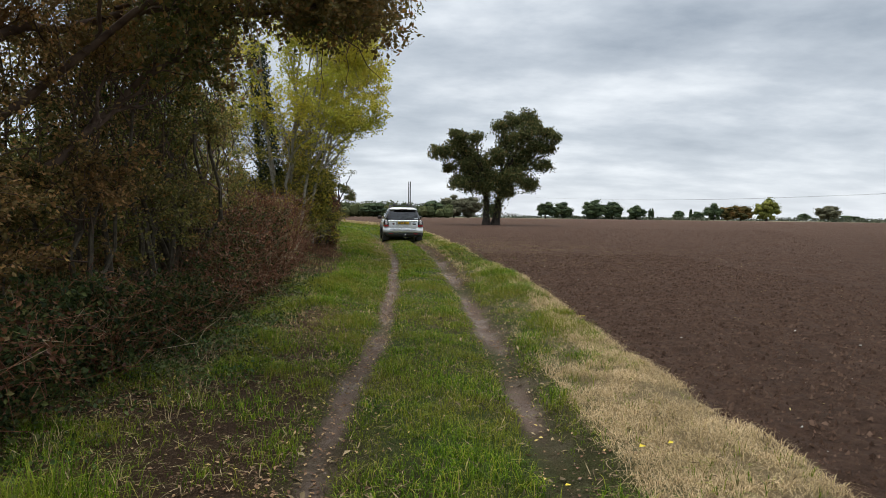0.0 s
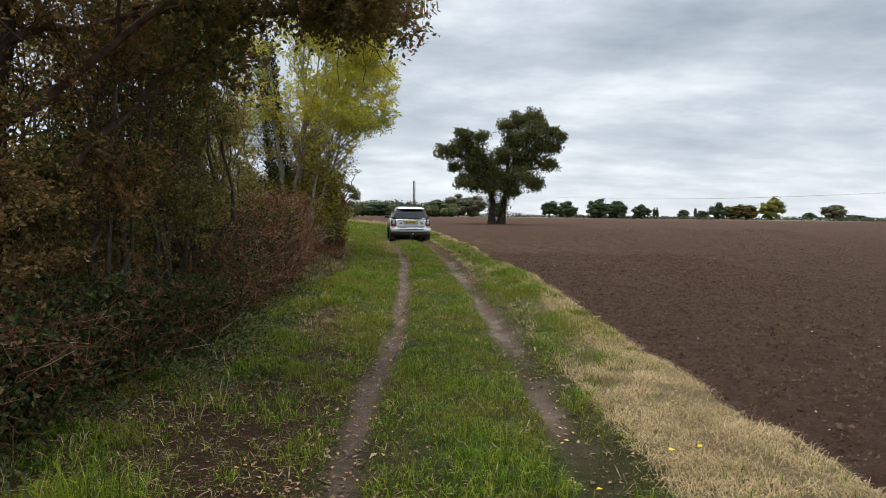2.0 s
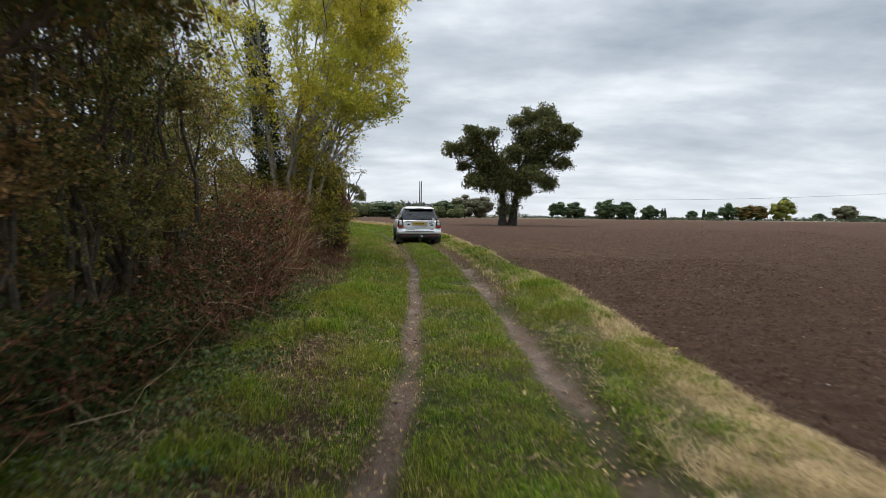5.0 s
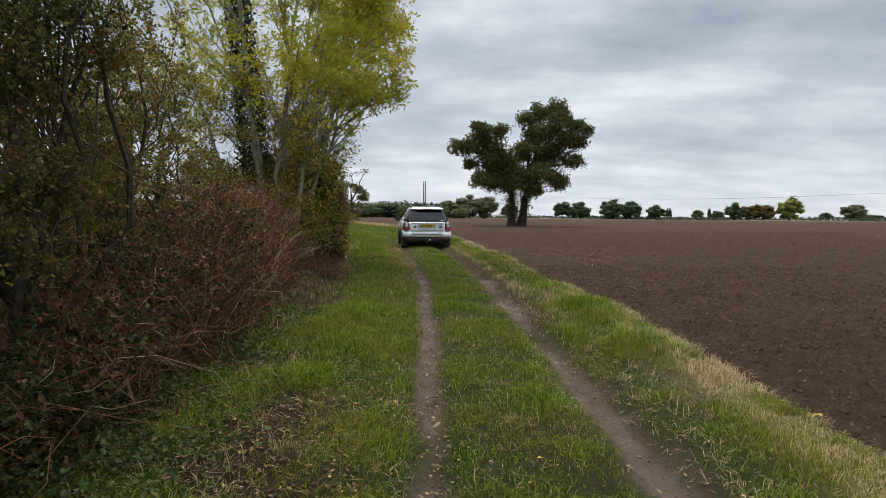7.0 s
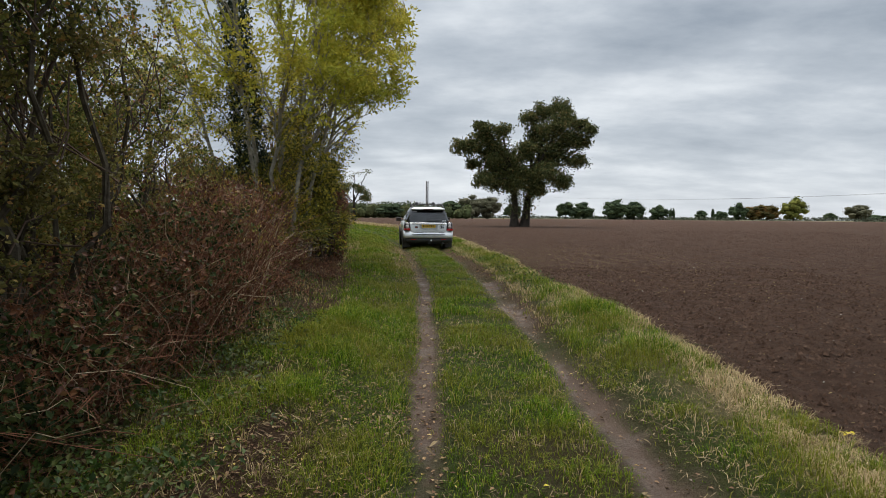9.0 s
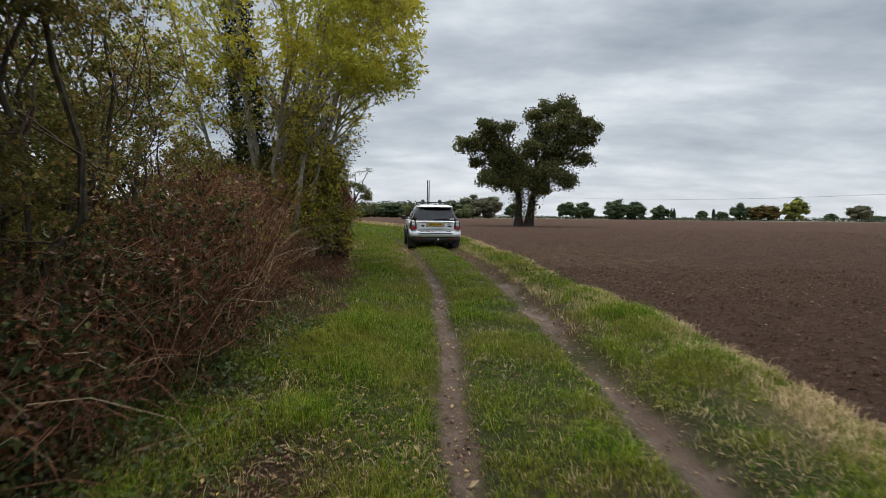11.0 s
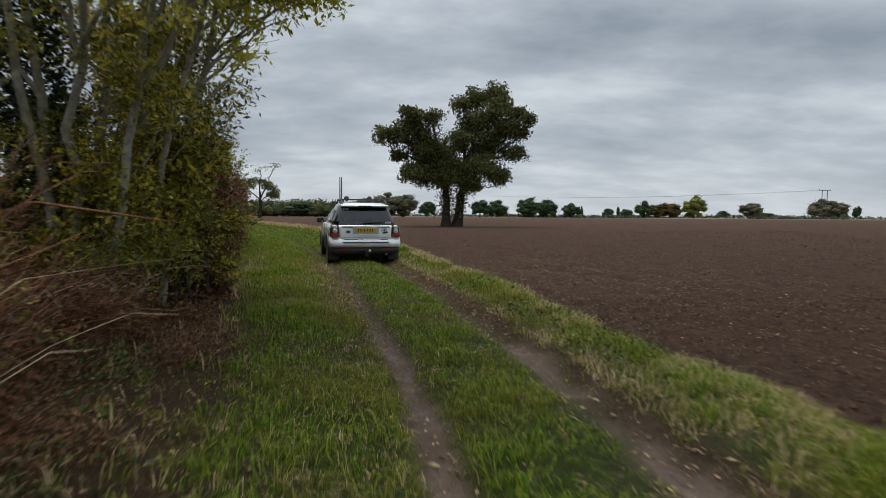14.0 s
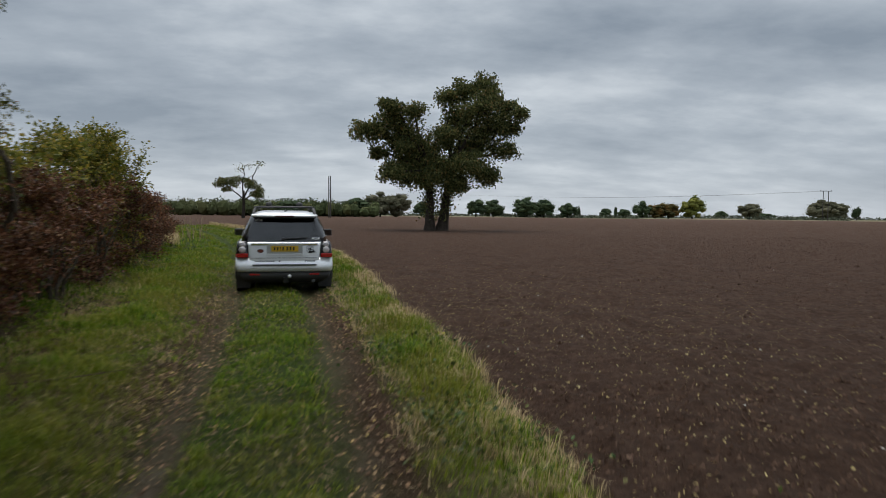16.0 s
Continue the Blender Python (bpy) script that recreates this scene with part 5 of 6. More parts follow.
    part("chrome_strip", rbox(0, 0.018, 1.005, 1.27, 0.04, 0.042, 0.012), M_CHROME, gate, "bright chrome strip")
    # Flat panel; the recess shade is painted in as a darker silver.
    part("plate_recess_shade", rbox(0, -0.002, 0.905, 0.68, 0.012, 0.185, 0.005), plain("silver_shaded", (0.42, 0.43, 0.44), 0.35, 0.5), gate)
    part("plate_lip", rbox(0, -0.012, 0.805, 0.70, 0.04, 0.022, 0.010), M_SILVER, gate)
    plate = part("number_plate", rbox(0, -0.012, 0.915, 0.52, 0.012, 0.111, 0.004), M_YEL, gate, "yellow rear number plate with dark bars")
    for k in (-3.15, -2.2, -1.35, -0.5, 0.75, 1.75, 2.75):
        part("bar", rbox(k * 0.062, -0.0195, 0.92, 0.030 if k != -1.35 else 0.014, 0.003, 0.070, 0), M_INK, plate)
    badge = part("badge", annulus(-0.46, 0.872, 0.0, 0.033, -0.004, 1.7), M_BADGE, gate, "oval red badge")
    part("badge_rim", annulus(-0.46, 0.872, 0.031, 0.039, -0.006, 1.6), M_GREYL, badge)
    for xa, n in ((-0.55, 9), (-0.10, 1), (0.40, 3), (0.52, 2)):
        for k in range(n):
            part("letter_bar", rbox(xa + 0.042 * k, -0.008, 0.672, 0.030, 0.006, 0.024, 0), M_GREYL, gate)
    st = part("compass_sticker", annulus(0.49, 0.905, 0.072, 0.078, -0.006), M_INK, gate, "black compass and mountain decal")
    part("compass_ring", annulus(0.49, 0.905, 0.044, 0.048, -0.006), M_INK, st)
    for k in range(4):
        a = math.radians(20 + 90 * k)
        tip, wd = (0.49 + 0.088 * math.sin(a), 0.905 + 0.088 * math.cos(a)), 0.010
        part("needle", flat_poly([(0.49 - wd * math.cos(a), 0.905 + wd * math.sin(a)), tip, (0.49 + wd * math.cos(a), 0.905 - wd * math.sin(a))], -0.007, 0.002), M_INK, st)
    part("mountain", flat_poly([(0.44, 0.835), (0.49, 0.885), (0.515, 0.86), (0.555, 0.89), (0.60, 0.84)], -0.008, 0.002), M_INK, st)
    # rear lamps
    for s in (-1, 1):
        lamp = part("tail_lamp", slab([(0.745, 0.012, 0.30, 0.118, 0.118), (0.80, 0.0, 0.30, 0.118, 0.118), (0.97, 0.035, 0.32, 0.100, 0.118), (1.055, 0.075, 0.32, 0.080, 0.10)], 28, 5.0),
                    M_GLOSSB, car, "rear lamp cluster with clear and red lenses", True)
        lamp.matrix_local = Matrix.Translation((s * 0.805, 0, 0))
        part("red_lens", rbox(0, 0.0, 0.785, 0.222, 0.03, 0.075, 0.008), M_REDL, lamp, "red lower lens")
        for zc, rr in ((0.895, 0.066), (0.995, 0.058)):
            part("clear_lens", lathe([(-0.014, rr), (0.0, rr * 0.95), (0.012, rr * 0.55), (0.013, 0.004)], 22,
                                     Matrix.Translation((-s * 0.005, 0.006 + (zc - 0.88) * 0.19, zc)) @ Matrix.Rotation(math.radians(-90), 4, "Z")), M_CLEAR, lamp, "clear reversing lens", True)
    # rear screen
    bm = bmesh.new()
    vs = [bm.verts.new(c) for c in ((-0.705, 0.070, 1.055), (0.705, 0.070, 1.055), (0.665, 0.145, 1.20), (0.575, 0.315, 1.515), (-0.575, 0.315, 1.515), (-0.665, 0.145, 1.20))]
    bm.faces.new((vs[0], vs[1], vs[2], vs[5]))
    bm.faces.new((vs[5], vs[2], vs[3], vs[4]))
    bmesh.ops.solidify(bm, geom=bm.faces[:], thickness=-0.008)
    screen = part("rear_screen", bm, M_GLASS, car, "dark tinted rear screen")
    slope = math.atan2(0.245, 0.46)
    for x, z, y in ((-0.50, 1.465, 0.268), (0.60, 1.115, 0.085)):
        bx = part("sticker", rbox(0, 0, 0, 0.15, 0.003, 0.055, 0), M_GREYL, screen, "white-lined club window sticker")
        bx.matrix_local = Matrix.Translation((x, y, z)) @ Matrix.Rotation(-slope, 4, "X")
        rg = part("sticker_ring", annulus(0, 0, 0.022, 0.028, -0.004), M_WHITE, bx)
        for k in (-1, 1):
            part("sticker_bar", rbox(k * 0.055, -0.003, 0, 0.025, 0.003, 0.035, 0), M_WHITE, bx)
    wip = part("wiper", rbox(0.19, 0.075, 1.115, 0.50, 0.02, 0.018, 0.006, m=Matrix.Rotation(radians(-3), 4, "Y")), M_INK, car, "black rear wiper")
    part("wiper_hub", rbox(-0.03, 0.07, 1.105, 0.07, 0.04, 0.04, 0.014), M_INK, wip)
    spoiler = part("spoiler", slab([(1.525, 0.215, 0.55, 0.60, 0.64), (1.545, 0.185, 0.55, 0.635, 0.65), (1.572, 0.20, 0.55, 0.64, 0.65), (1.59, 0.30, 0.55, 0.62, 0.64)], p=9.0), M_SILVER, car, "silver roof spoiler", True)
    part("spoiler_underside", rbox(0, 0.24, 1.524, 1.12, 0.08, 0.022, 0.008), M_BLACKP, spoiler)
    part("brake_lamp", rbox(0.0, 0.188, 1.548, 0.37, 0.02, 0.026, 0.008), plain("dark_red_lens", (0.07, 0.012, 0.012), 0.2), spoiler, "dark high-level brake lamp")
    # roof rails, bars and lamps
    for s in (-1, 1):
        pts = np.array([(s * 0.60, 0.42, 1.58), (s * 0.585, 0.50, 1.665), (s * 0.57, 0.64, 1.70), (s * 0.565, 1.3, 1.715), (s * 0.56, 2.0, 1.705), (s * 0.56, 2.2, 1.665), (s * 0.56, 2.32, 1.57)])
        V, F = tubes([(pts, np.array([0.034, 0.03, 0.025, 0.024, 0.025, 0.03, 0.034]))], 10)
        child("roof_rail", fast_mesh("roof_rail", V, F, M_BLACKP, True), car, "black roof rail")
    for yy in (0.66, 1.75):
        bar = part("cross_bar", rbox(0, yy, 1.725, 1.16, 0.085, 0.032, 0.014, 3), M_BLACKP, car, "black roof cross bar")
        for s in (-1, 1):
            part("bar_foot", rbox(s * 0.555, yy, 1.71, 0.10, 0.11, 0.06, 0.02), M_BLACKP, bar)
    for s in (-1, 1):
        bm = bmesh.new()
        bmesh.ops.create_uvsphere(bm, u_segments=20, v_segments=12, radius=0.072)
        for v in bm.verts:
            v.co.y = v.co.y if v.co.y < 0 else v.co.y * 0.35
        bmesh.ops.transform(bm, matrix=Matrix.Translation((s * 0.33, 1.83, 1.765)), verts=bm.verts)
        lampo = part("spot_lamp", bm, M_BLACKP, car, "round black spot lamp seen from behind", True)
        part("lamp_bracket", rbox(s * 0.33, 1.81, 1.70, 0.06, 0.04, 0.05, 0.008), M_INK, lampo)
    part("aerial_fin", rbox(0.02, 0.62, 1.655, 0.07, 0.16, 0.05, 0.02, 2, 0.6), M_GREYL, car)


build_car()

# ---------------------------------------------------------------- grass, litter, clods and straw
def tufted(r, x, y, spread=0.055, per=22):
    """Draw points together into tufts; returns the moved points and the ways out of the tufts."""
    n = len(x)
    k = max(1, n // per)
    order = np.argsort(np.floor(y * 2.5) * 1000 + x)
    seed = order[np.linspace(0, n - 1, k).astype(int)]
    own = np.empty(n, int)
    own[order] = np.minimum(np.arange(n) * k // n, k - 1)
    loose = r.uniform(0, 1, n) < 0.52
    a, q = r.uniform(0, 2 * np.pi, n), np.abs(r.normal(0, spread, n))
    nx_, ny_ = x[seed[own]] + np.cos(a) * q, y[seed[own]] + np.sin(a) * q
    return np.where(loose, x, nx_), np.where(loose, y, ny_), a


def blades(P, h, w, lean, r, way=None):
    """Curved tapered blades."""
    n = len(P)
    a = r.uniform(0, 2 * np.pi, n)
    side = np.stack([np.cos(a), np.sin(a), np.zeros(n)], 1)
    a2 = a + np.pi / 2 + r.normal(0, 0.5, n) if way is None else way + r.normal(0, 0.6, n)
    if way is not None:
        side = np.stack([-np.sin(a2), np.cos(a2), np.zeros(n)], 1)
    out = np.stack([np.cos(a2), np.sin(a2), np.zeros(n)], 1)
    h, w, lean = (np.broadcast_to(np.asarray(v, float), (n,))[:, None] for v in (h, w, lean))
    k = lean * r.uniform(0.3, 1.5, (n, 1))
    up = np.array([0, 0, 1.0])
    mid = P + up * h * 0.58 + out * h * k * 0.32
    tip = P + up * h * (1 - 0.35 * k) + out * h * k
    V = np.empty((n, 5, 3))
    V[:, 0], V[:, 1] = P - side * w * 0.5, P + side * w * 0.5
    V[:, 2], V[:, 3] = mid + side * w * 0.38, mid - side * w * 0.38
    V[:, 4] = tip
    i = np.arange(n)[:, None] * 5
    F = np.concatenate([i + np.array([0, 1, 2]), i + np.array([0, 2, 3]), i + np.array([3, 2, 4])])
    return V.reshape(-1, 3), F


def scatter(r, n, d0, d1, y0, y1):
    y = r.uniform(y0, y1, n)
    d = r.uniform(d0, d1, n)
    return d, y, centre(y) + d


def rut_at(d, y):
    return np.maximum(np.exp(-((d - rut_left(y)) / 0.14) ** 2), np.exp(-((d - rut_right(y)) / (0.18 + 0.06 * vnoise(y * 1.4, y * 0, 23))) ** 2))


def on_ground(x, y, dz=0.0):
    return np.stack([x, y, ground_z(x, y) + dz], 1)


rg = np.random.default_rng(99)
GV, GFa, off = [], [], 0
for n, ya, yb, wid, d0, d1 in ((172000, -4.2, 10.0, 0.0058, -3.8, 2.55), (80000, 10.0, 20.0, 0.007, -3.8, 2.55), (58000, 20.0, 34.0, 0.012, -4.5, 2.55), (22000, 34.0, 64.0, 0.035, -4.5, 2.55),
                               (13000, 5.5, 10.0, 0.005, -2.5, -0.85), (7000, 15.0, 26.0, 0.007, -2.8, -1.5), (9000, 9.0, 24.0, 0.007, 1.5, 2.55)):
    d, y, x = scatter(rg, n, d0, d1, ya, yb)
    patch = vnoise(x * 1.3, y * 1.1, 31)
    fine = vnoise(x * 5.0, y * 5.0, 32)
    keep = rg.uniform(0, 1, n) > np.clip(rut_at(d, y) * 1.25, 0, 1)
    leftbare = np.where((y > 9.5) & (y < 18), np.clip((-1.95 - d) / 0.6, 0, 1) * 0.85, np.clip((-2.75 - d) / 0.8, 0, 1) * (0.5 if yb < 30 else 0.2))
    tuft = vnoise(x * 2.6, y * 2.2, 33)
    burn = np.exp(-((d + 1.85) / 0.42) ** 2 - ((y - 0.3) / 0.45) ** 2) + np.exp(-((d + 1.6) / 0.35) ** 2 - ((y + 1.2) / 0.3) ** 2)
    bare = np.clip(0.3 - 0.7 * patch - 0.5 * tuft, 0, 0.85) * np.where(d > 1.0, np.where(y > 8.5, 0.35, 0.6), np.clip((2.5 - y) / 1.5, 0.1, 1) * (d < -1.0)) + np.clip(-0.32 * tuft, 0, 0.35) + leftbare + 1.5 * burn + np.clip((7 - y) / 3, 0, 1) * np.clip((-1.0 - d) / 0.3, 0, 1) * np.clip(0.35 - 0.5 * tuft, 0, 0.6)
    bare = bare + np.where(y < 9, 0.15, 0.8) * np.exp(-((d - rut_right(y) - 0.24) / 0.26) ** 2) * (y < 26)
    strip = 0.72 * np.exp(-((d + 1.15) / 0.38) ** 4 - ((y - 20) / 5.5) ** 4) + 0.68 * np.exp(-((d - rut_right(y) - 0.12) / 0.36) ** 4 - ((y - 19) / 7) ** 4)
    keep &= rg.uniform(0, 1, n) > strip
    keep &= rg.uniform(0, 1, n) > np.clip(bare, 0, 0.9) * (1.0 if yb < 22 else 0.3)
    keep &= x < edge(y) - 0.02
    keep &= ~((d > 1.3) & (rg.uniform(0, 1, n) < 0.9 * np.clip((2.5 - y) / 1.5, 0, 1)))
    d, y, x, patch, fine, tuft = d[keep], y[keep], x[keep], patch[keep], fine[keep], tuft[keep]
    hh = 0.056 + 0.034 * np.clip(patch, -0.6, 1) + 0.04 * np.clip(fine, 0, 1) + 0.05 * np.clip(tuft, -0.3, 1)
    de = d - verge(y) + 2.5
    hh = hh + 0.05 * np.exp(-((de - 2.05) / 0.4) ** 2) * np.clip((y - 6) / 4, 0, 1) + 0.05 * np.exp(-((d + 2.1) / 0.5) ** 2) * np.clip(patch + 0.4, 0, 1)
    hh = hh + 0.22 * np.exp(-((d + 2.1) / 0.35) ** 2 - ((y + 2.3) / 0.6) ** 2) + 0.06 * np.exp(-((de - 2.1) / 0.35) ** 2) * np.clip(patch, 0, 1) * (y > 6)
    hh = hh + 0.028 * np.exp(-((d + 1.9) / 0.5) ** 2) * np.clip((y - 5) / 2, 0, 1)
    hh = hh * np.where(rut_at(d, y) > 0.3, 0.5, 1.0) * rg.uniform(0.55, 1.35, len(d))
    x, y, way = tufted(rg, x, y, 0.05 if yb < 25 else 0.1)
    V, F = blades(on_ground(x, y, -0.008), hh * 1.15, wid, 0.95, rg, way)
    GV.append(V), GFa.append(F + off)
    off += len(V)
tagged(new("grass", fast_mesh("grass", np.concatenate(GV), np.concatenate(GFa), M_GRASS)), "short green verge and strip grass along the track", "grass", kind="stuff")

GV, GFa, off = [], [], 0
for n, ya, yb, wid, d0, d1, hgt, ln in ((28000, -4.2, 1.4, 0.0045, 1.25, 2.6, 0.065, 1.5), (9000, 1.2, 5.0, 0.0045, 1.95, 2.6, 0.07, 1.6), (2400, 1.5, 9.0, 0.0045, 1.2, 2.6, 0.06, 1.7), (11000, 5.0, 16.0, 0.006, 2.0, 2.6, 0.11, 0.9), (6000, 16.0, 40.0, 0.010, 2.1, 2.6, 0.14, 0.8),
                                        (3000, 40.0, 64.0, 0.03, 1.7, 2.7, 0.25, 0.6), (3000, 6.0, 24.0, 0.006, -3.9, -2.6, 0.15, 0.9), (1200, -4.2, 6.0, 0.005, -3.9, -2.0, 0.15, 0.9), (7000, 36.0, 63.0, 0.03, -5.6, -2.9, 0.34, 0.5),
                                        (3200, 2.0, 9.0, 0.005, -2.3, 1.6, 0.08, 0.9), (8000, 9.0, 24.0, 0.006, 0.85, 1.75, 0.10, 0.9), (3000, 9.0, 24.0, 0.005, -2.6, -0.9, 0.085, 0.9)):
    d, y, x = scatter(rg, n, d0, d1, ya, yb)
    y = y + np.abs(rg.normal(0, 0.8, n))
    if d0 > 1:
        d = d + verge(y) - 2.5
    x = centre(y) + d
    keep = (vnoise(x * 1.6, y * 1.2, 41) + 0.6 * vnoise(x * 4.5, y * 4.0, 42) + rg.normal(0, 0.25, n) > -0.15) & (rut_at(d, y) < 0.5) & (x < edge(y) + 0.1)
    d, y, x = d[keep], y[keep], x[keep]
    x, y, way = tufted(rg, x, y, 0.06 if yb < 25 else 0.12)
    V, F = blades(on_ground(x, y, -0.006), hgt * rg.uniform(0.4, 1.5, len(d)), wid, ln, rg, way)
    GV.append(V), GFa.append(F + off)
    off += len(V)
tagged(new("dry_grass", fast_mesh("dry_grass", np.concatenate(GV), np.concatenate(GFa), M_DRY)), "straw-coloured dry grass along the field edge", "dry grass", kind="stuff")


def flat_leaves(name, n, zone, size, mat, label, category, lift=0.012, tilt=0.35, width=0.6):
    d, y, x = zone(n)
    P = on_ground(x, y, lift)
    m = len(P)
    a = rg.uniform(0, 2 * np.pi, m)
    ax = np.stack([np.cos(a), np.sin(a), rg.normal(0, tilt, m) * 0.6], 1)
    b = np.stack([-np.sin(a), np.cos(a), rg.normal(0, tilt, m) * 0.6], 1)
    L = size * rg.uniform(0.5, 1.4, (m, 1))
    W = L * width * 0.5
    up = np.array([0, 0, 1.0])
    V = np.stack([P, P + ax * L * 0.5 + b * W + up * W * 0.4, P + ax * L, P + ax * L * 0.5 - b * W + up * W * 0.4], 1).reshape(-1, 3)
    return tagged(new(name, fast_mesh(name, V, np.arange(m * 4).reshape(m, 4), mat)), label, category, kind="stuff")


def litter_zone(n):
    d, y, x = scatter(rg, n, -4.3, 1.9, -4.2, 30)
    w = np.clip(rut_at(d, y) * np.where(y > 7, 0.16, 0.4) + np.clip((-1.9 - d) / 1.2, 0, 1) * np.where(y > 6, 0.26, 0.8) + np.where(y < 6, 0.5, 0.17) * (d < -0.9) + 0.07 + 0.85 * np.exp(-((y - 20) / 5) ** 4) * (np.exp(-((d + 1.1) / 0.4) ** 2) + np.exp(-((d - rut_right(y) - 0.15) / 0.3) ** 2)), 0, 1) * np.where((vnoise(x * 0.9, y * 0.5, 51) > -0.2), 1.0, 0.35)
    k = rg.uniform(0, 1, n) < w
    return d[k], y[k], x[k]


flat_leaves("fallen_leaves", 110000, litter_zone, 0.034, M_LITTER, "scattered brown and yellow fallen leaves on the ground", "leaves")



def rut_zone(n):
    y = rg.uniform(-4.2, 12, n)
    d = np.where(rg.uniform(0, 1, n) < 0.6, rut_left(y), rut_right(y)) + rg.normal(0, 0.2, n)
    return d, y, centre(y) + d


flat_leaves("fallen_oak_leaves", 520, rut_zone, 0.062, M_THATCH, "curled pale-brown oak leaves fallen in the ruts", "leaves", 0.014, 0.6, 0.5)


def straw_zone(n):
    y = np.concatenate([rg.uniform(-3, 40, n // 2), rg.normal(20, 5, n - n // 2)])
    x = edge(y) + np.abs(rg.normal(0, 4.0, n))
    k = (x > edge(y) + 0.1) & (rg.uniform(0, 1, n) < np.clip(0.08 + 0.9 * np.exp(-((y - 20) / 8) ** 2), 0, 1))
    return x[k] - centre(y[k]), y[k], x[k]


flat_leaves("field_straw", 9500, straw_zone, 0.032, M_STRAW, "pale straw and leaf scraps strewn over ploughed soil", "straw", 0.03, 0.5, 0.4)


def weed_zone(n):
    c = np.array([(-2.7, 4.2), (-2.4, 5.2), (-2.9, 3.2), (-3.3, 2.6), (-3.2, -2.8), (-3.0, -1.6), (-2.2, 1.0), (-2.6, 2.0), (-3.1, 1.6), (1.45, 15.8), (1.4, 18.4), (1.6, 13.4),
                  (-3.0, 0.6), (-3.4, -0.4), (-3.3, 4.6), (-3.2, 6.2), (-3.3, 10.5), (-3.5, 12.6), (-2.5, 3.4), (-2.8, 7.5), (-2.9, 8.5), (-2.8, 6.6)])
    i = rg.integers(0, len(c), n)
    y = c[i, 1] + rg.normal(0, 0.5, n)
    d = c[i, 0] + rg.normal(0, 0.3, n)
    return d, y, centre(y) + d


NW = 13000
wd = weed_zone(NW)
tall = np.clip(0.10 + 0.16 * vnoise(wd[2] * 3, wd[1] * 3, 81), 0.03, 0.3)
P = on_ground(wd[2], wd[1], 0.0) + np.stack([np.zeros(NW), np.zeros(NW), rg.uniform(0.1, 1.0, NW) * tall], 1)
V, F = leaf_arrays(P, 0.048, 0.036, 0.9, rg)
tagged(new("ground_weeds", fast_mesh("ground_weeds", V, F, M_WEED)), "low patches of leafy green weeds on the verge", "weeds", kind="stuff")


# dead bracken at the foot of the ash
rb = np.random.default_rng(404)
NB = 14000
bc = np.stack([rb.uniform(-4.3, -2.7, 46), rb.uniform(10.4, 15.0, 46)], 1)
bi = rb.integers(0, 46, NB)
by = bc[bi, 1] + rb.normal(0, 0.16, NB)
bx = centre(by) + bc[bi, 0] + rb.normal(0, 0.16, NB)
P = on_ground(bx, by, 0.0)
P[:, 2] += rb.uniform(0.02, 0.34, NB) * rb.uniform(0.3, 1.0, NB)
V, F = leaf_arrays(P, 0.055, 0.014, 0.3, rb)
tagged(new("dead_bracken", fast_mesh("dead_bracken", V, F, M_RUST)), "collapsed rust-brown dead bracken below the ash", "bracken", kind="stuff")


def lumps(name, X, Y, S, mat, label, category, flat=0.6, dz=-0.2):
    n = len(X)
    base = np.array([(1, 0, -0.3), (0, 1, -0.3), (-1, 0, -0.3), (0, -1, -0.3), (0.2, 0, 1)], float)
    V = base[None] * S[:, None, None] * rg.uniform(0.55, 1.35, (n, 5, 1)) * np.array([1, 1, flat]) + rg.normal(0, 0.2, (n, 5, 3)) * S[:, None, None]
    V = V + np.stack([X, Y, ground_z(X, Y) - dz * S], 1)[:, None]
    f = np.array([(0, 1, 4), (1, 2, 4), (2, 3, 4), (3, 0, 4)])
    F = (np.arange(n)[:, None, None] * 5 + f[None]).reshape(-1, 3)
    return tagged(new(name, fast_mesh(name, V.reshape(-1, 3), F, mat)), label, category, kind="stuff")


na, nb = 34000, 7000
v = rg.uniform(0, 1, nb)
y = np.concatenate([rg.uniform(-4.5, 17, na), 8 + 40 * v])
x = np.concatenate([7.5 * rg.uniform(0, 1, na) ** 1.2, (8 + 26 * v) * rg.uniform(0, 1, nb)]) + edge(y) + 0.05
n = na + nb
lumps("soil_clods", x, y, 0.007 + 0.022 * rg.uniform(0, 1, n) ** 2.5 + 0.0008 * np.abs(x), M_CLOD, "dark brown clods of ploughed soil", "soil", 0.95, -0.1)
n = 900
y = rg.uniform(-4, 40, n)
x = edge(y) + 0.2 + 22 * rg.uniform(0, 1, n) ** 1.3
lumps("field_stones", x, y, 0.005 + 0.018 * rg.uniform(0, 1, n) ** 2.5, M_STONE, "small pale stones lying on ploughed soil", "stones", 0.6)


# crumbled earth in the ruts
n = 1100
y = rg.uniform(-4, 14, n)
x = centre(y) + np.where(rg.uniform(0, 1, n) < 0.5, rut_left(y), rut_right(y)) + rg.normal(0, 0.13, n)
lumps("rut_crumbs", x, y, 0.003 + 0.010 * rg.uniform(0, 1, n) ** 3, M_CRUMB, "crumbled brown earth lying in the ruts", "soil", 0.6, -0.1)


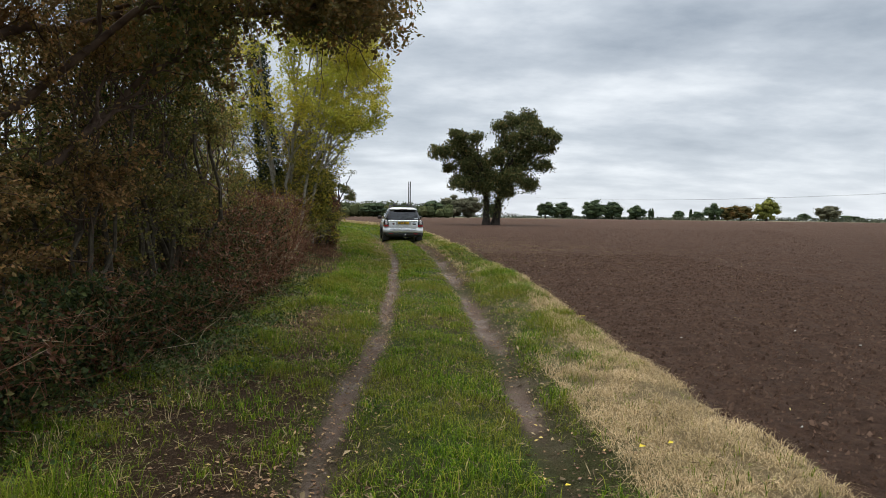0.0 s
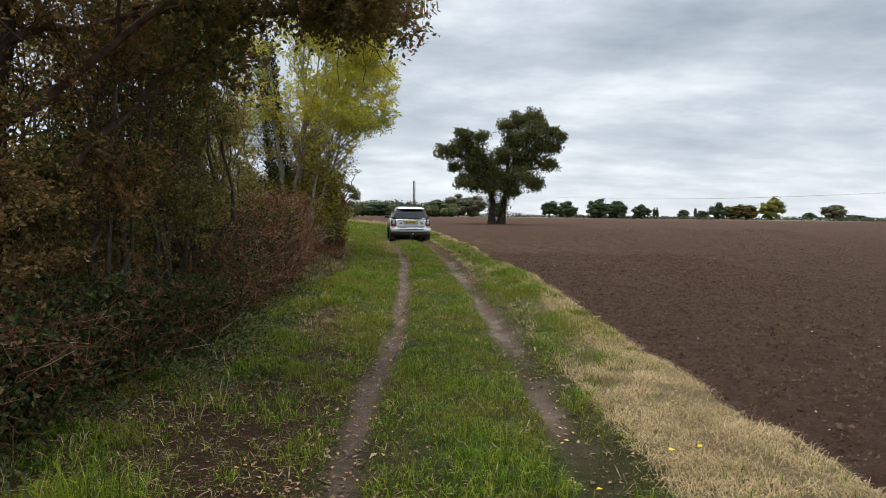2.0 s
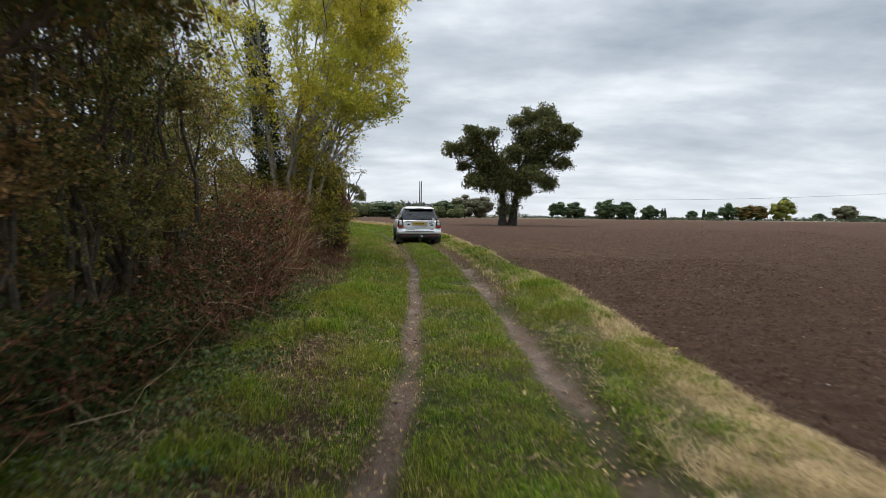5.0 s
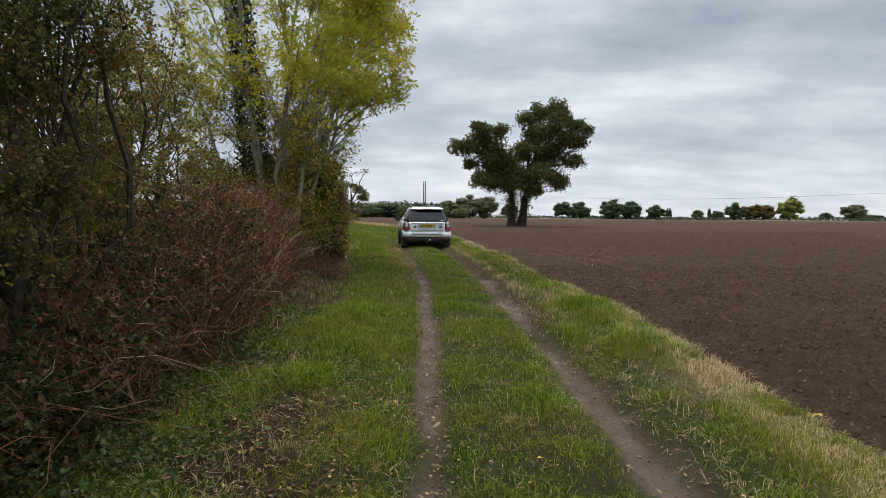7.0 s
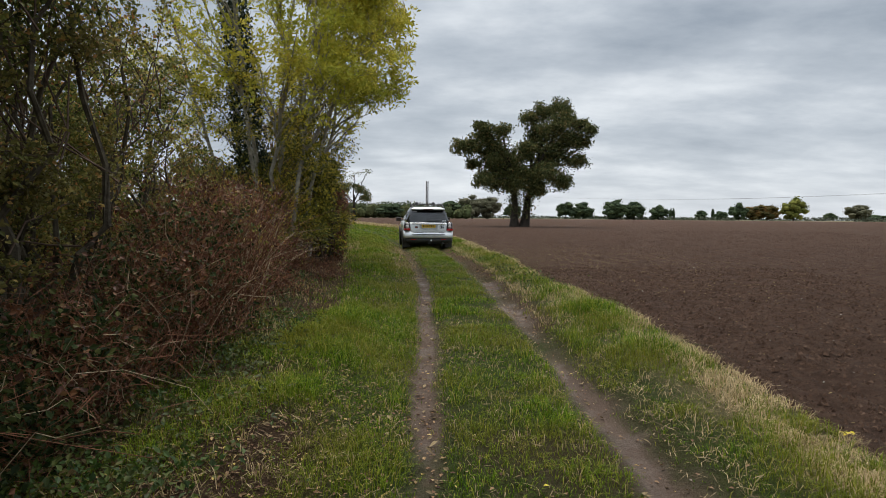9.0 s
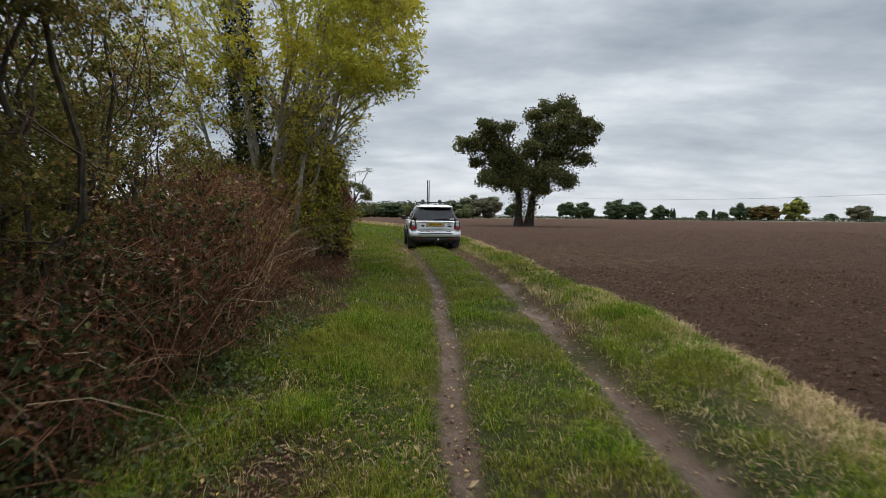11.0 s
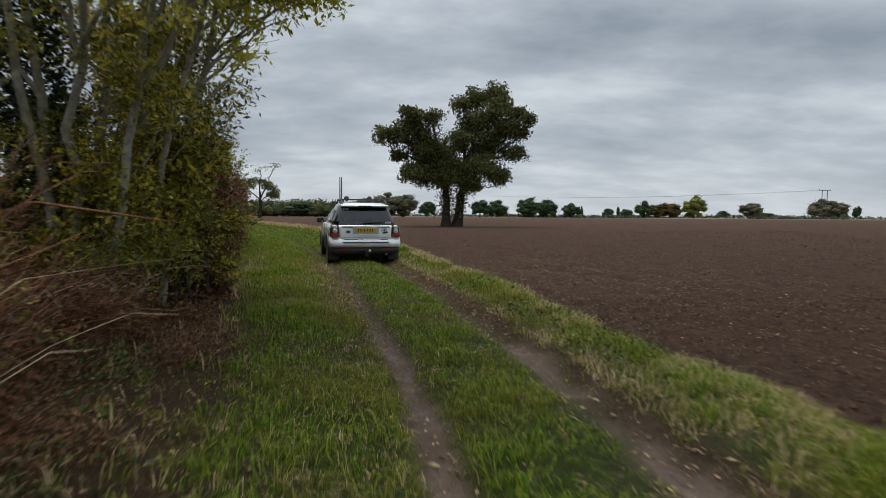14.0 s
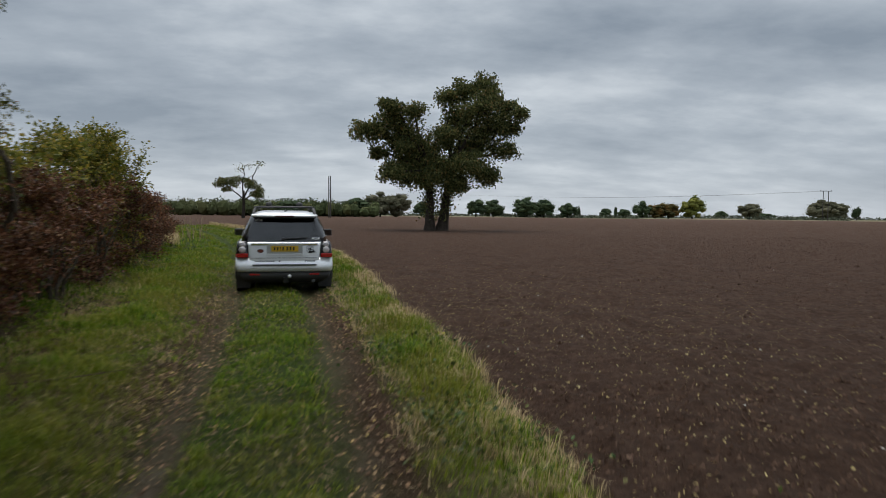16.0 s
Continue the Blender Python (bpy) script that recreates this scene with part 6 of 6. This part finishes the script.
def thatch_zone(n):
    d, y, x = scatter(rg, n, -3.4, 2.6, -4.2, 30)
    k = (rut_at(d, y) < 0.45) & (x < edge(y) + 0.12) & ((d > -2.3) | (y < 6)) & (rg.uniform(0, 1, n) < np.where(d < -0.9, np.where(y < 6, 0.75, 0.5), 0.35) + 0.45 * vnoise(x * 1.4, y * 1.4, 61) + 0.25 * (d > 1.0))
    return d[k], y[k], x[k]


flat_leaves("grass_thatch", 85000, thatch_zone, 0.085, M_THATCH, "dead straw-brown thatch lying between the grass", "thatch", 0.028, 0.55, 0.07)

# bright fallen leaves that stand out
M_YLEAF = leaf_mat("yellow_leaf", [(0.0, (0.60, 0.46, 0.03)), (1.0, (0.70, 0.56, 0.05))], 0.2)


def frond(x, y, turn, n, size):
    """A fallen compound leaf: paired leaflets along a stalk."""
    r = np.random.default_rng(int(abs(x * 100)))
    root = thing("ash_leaf_frond", (x, y, float(ground_z(x, y)) + 0.035), "bright yellow fallen ash leaf lying on soil", "leaf")
    root.rotation_euler = (0, 0.05, radians(turn))
    L = n * size * 0.42
    V, F = tubes([(np.array([(0, 0, 0), (L * 0.5, 0.01, 0.02), (L, 0, 0.01)]), np.array([0.0025, 0.002, 0.001]))], 5)
    child("stalk", fast_mesh("stalk", V, F, M_CANED), root)
    for i in range(n):
        for s in (-1, 1):
            p = np.array([[L * (0.25 + 0.75 * i / n), 0, 0.012]])
            V, F = leaf_arrays(p, size, size * 0.42, 1.5, r, None, np.array([[0.8, s * 2.2, 0.1]]))
            child("leaflet", fast_mesh("leaflet", V, F, M_YLEAF), root)


frond(2.36, 4.85, 160, 4, 0.075)
frond(1.05, 19.2, 40, 3, 0.07)
for lx, ly, sz in ((-0.33, 3.79, 0.07), (0.46, -1.85, 0.05), (1.1, -1.4, 0.075), (1.35, -1.3, 0.06), (-0.1, 6.9, 0.06)):
    V, F = leaf_arrays(np.array([[0, 0, 0.0]]), sz, sz * 0.75, 2.0, rg, None, np.array([[3.0, 1.0, 0.1]]))
    ob = tagged(new("fallen_leaf", fast_mesh("fallen_leaf", V, F, M_YLEAF)), "single yellow leaf fallen on the grass", "leaf", "yellow leaves")
    ob.location = (lx, ly, float(ground_z(lx, ly)) + 0.07)

# dead stalks where the hedge ends
stalks = thing("weed_stalks", (-7.0, 41.0, float(ground_z(-7.0, 41.0))), "clump of tall dead brown weed stalks", "weeds")
for i in range(16):
    b = np.array([rg.normal(0, 0.35), rg.normal(0, 0.5), -0.02])
    V, F = tubes([limb(b, b + np.array([rg.normal(0, 0.12), rg.normal(0, 0.12), rg.uniform(0.6, 1.05)]), 0.012, 0.006, 5, 0.15, rg)], 4)
    child("stalk", fast_mesh("stalk", V, F, M_CANED), stalks)


# sticks fallen from the hedge
def stick(points, rad, label, mat=M_CANED):
    x0, y0 = points[0]
    z0 = float(ground_z(x0, y0))
    root = thing("fallen_stick", (x0, y0, z0 + 0.02), label, "stick", "fallen sticks")
    P = np.array([(x - x0, y - y0, float(ground_z(x, y)) - z0 + lift) for (x, y), lift in zip(points, (0.01, 0.06, 0.03))])
    V, F = tubes([(P, np.array([rad, rad * 0.8, rad * 0.4]))], 6)
    child("shaft", fast_mesh("shaft", V, F, mat, True), root)
    side = P[1] + (P[2] - P[1]) * 0.3
    V, F = tubes([limb(side, side + np.array([0.12, 0.10, 0.05]), rad * 0.5, rad * 0.2, 5, 0.2, rg)], 5)
    child("side_twig", fast_mesh("side_twig", V, F, mat, True), root)


L_STK = "bare brown stick fallen on the verge"
stick([(-3.1, 17.0), (-2.55, 17.1), (-2.0, 18.0)], 0.006, L_STK, M_TWIG)
stick([(2.10, 7.9), (2.24, 7.4), (2.42, 6.9)], 0.007, "thin dark twig lying at the field edge", M_BARK)
stick([(-4.3, 5.4), (-3.9, 5.6), (-3.2, 5.7)], 0.009, "long bare stick lying along the hedge foot")
stick([(-3.3, 6.2), (-3.5, 7.4), (-3.8, 8.5)], 0.007, "snapped brown cane leaning out of the brambles", M_TWIG)
stick([(-2.9, 13.2), (-3.3, 13.5), (-3.7, 13.4)], 0.007, L_STK, M_TWIG)
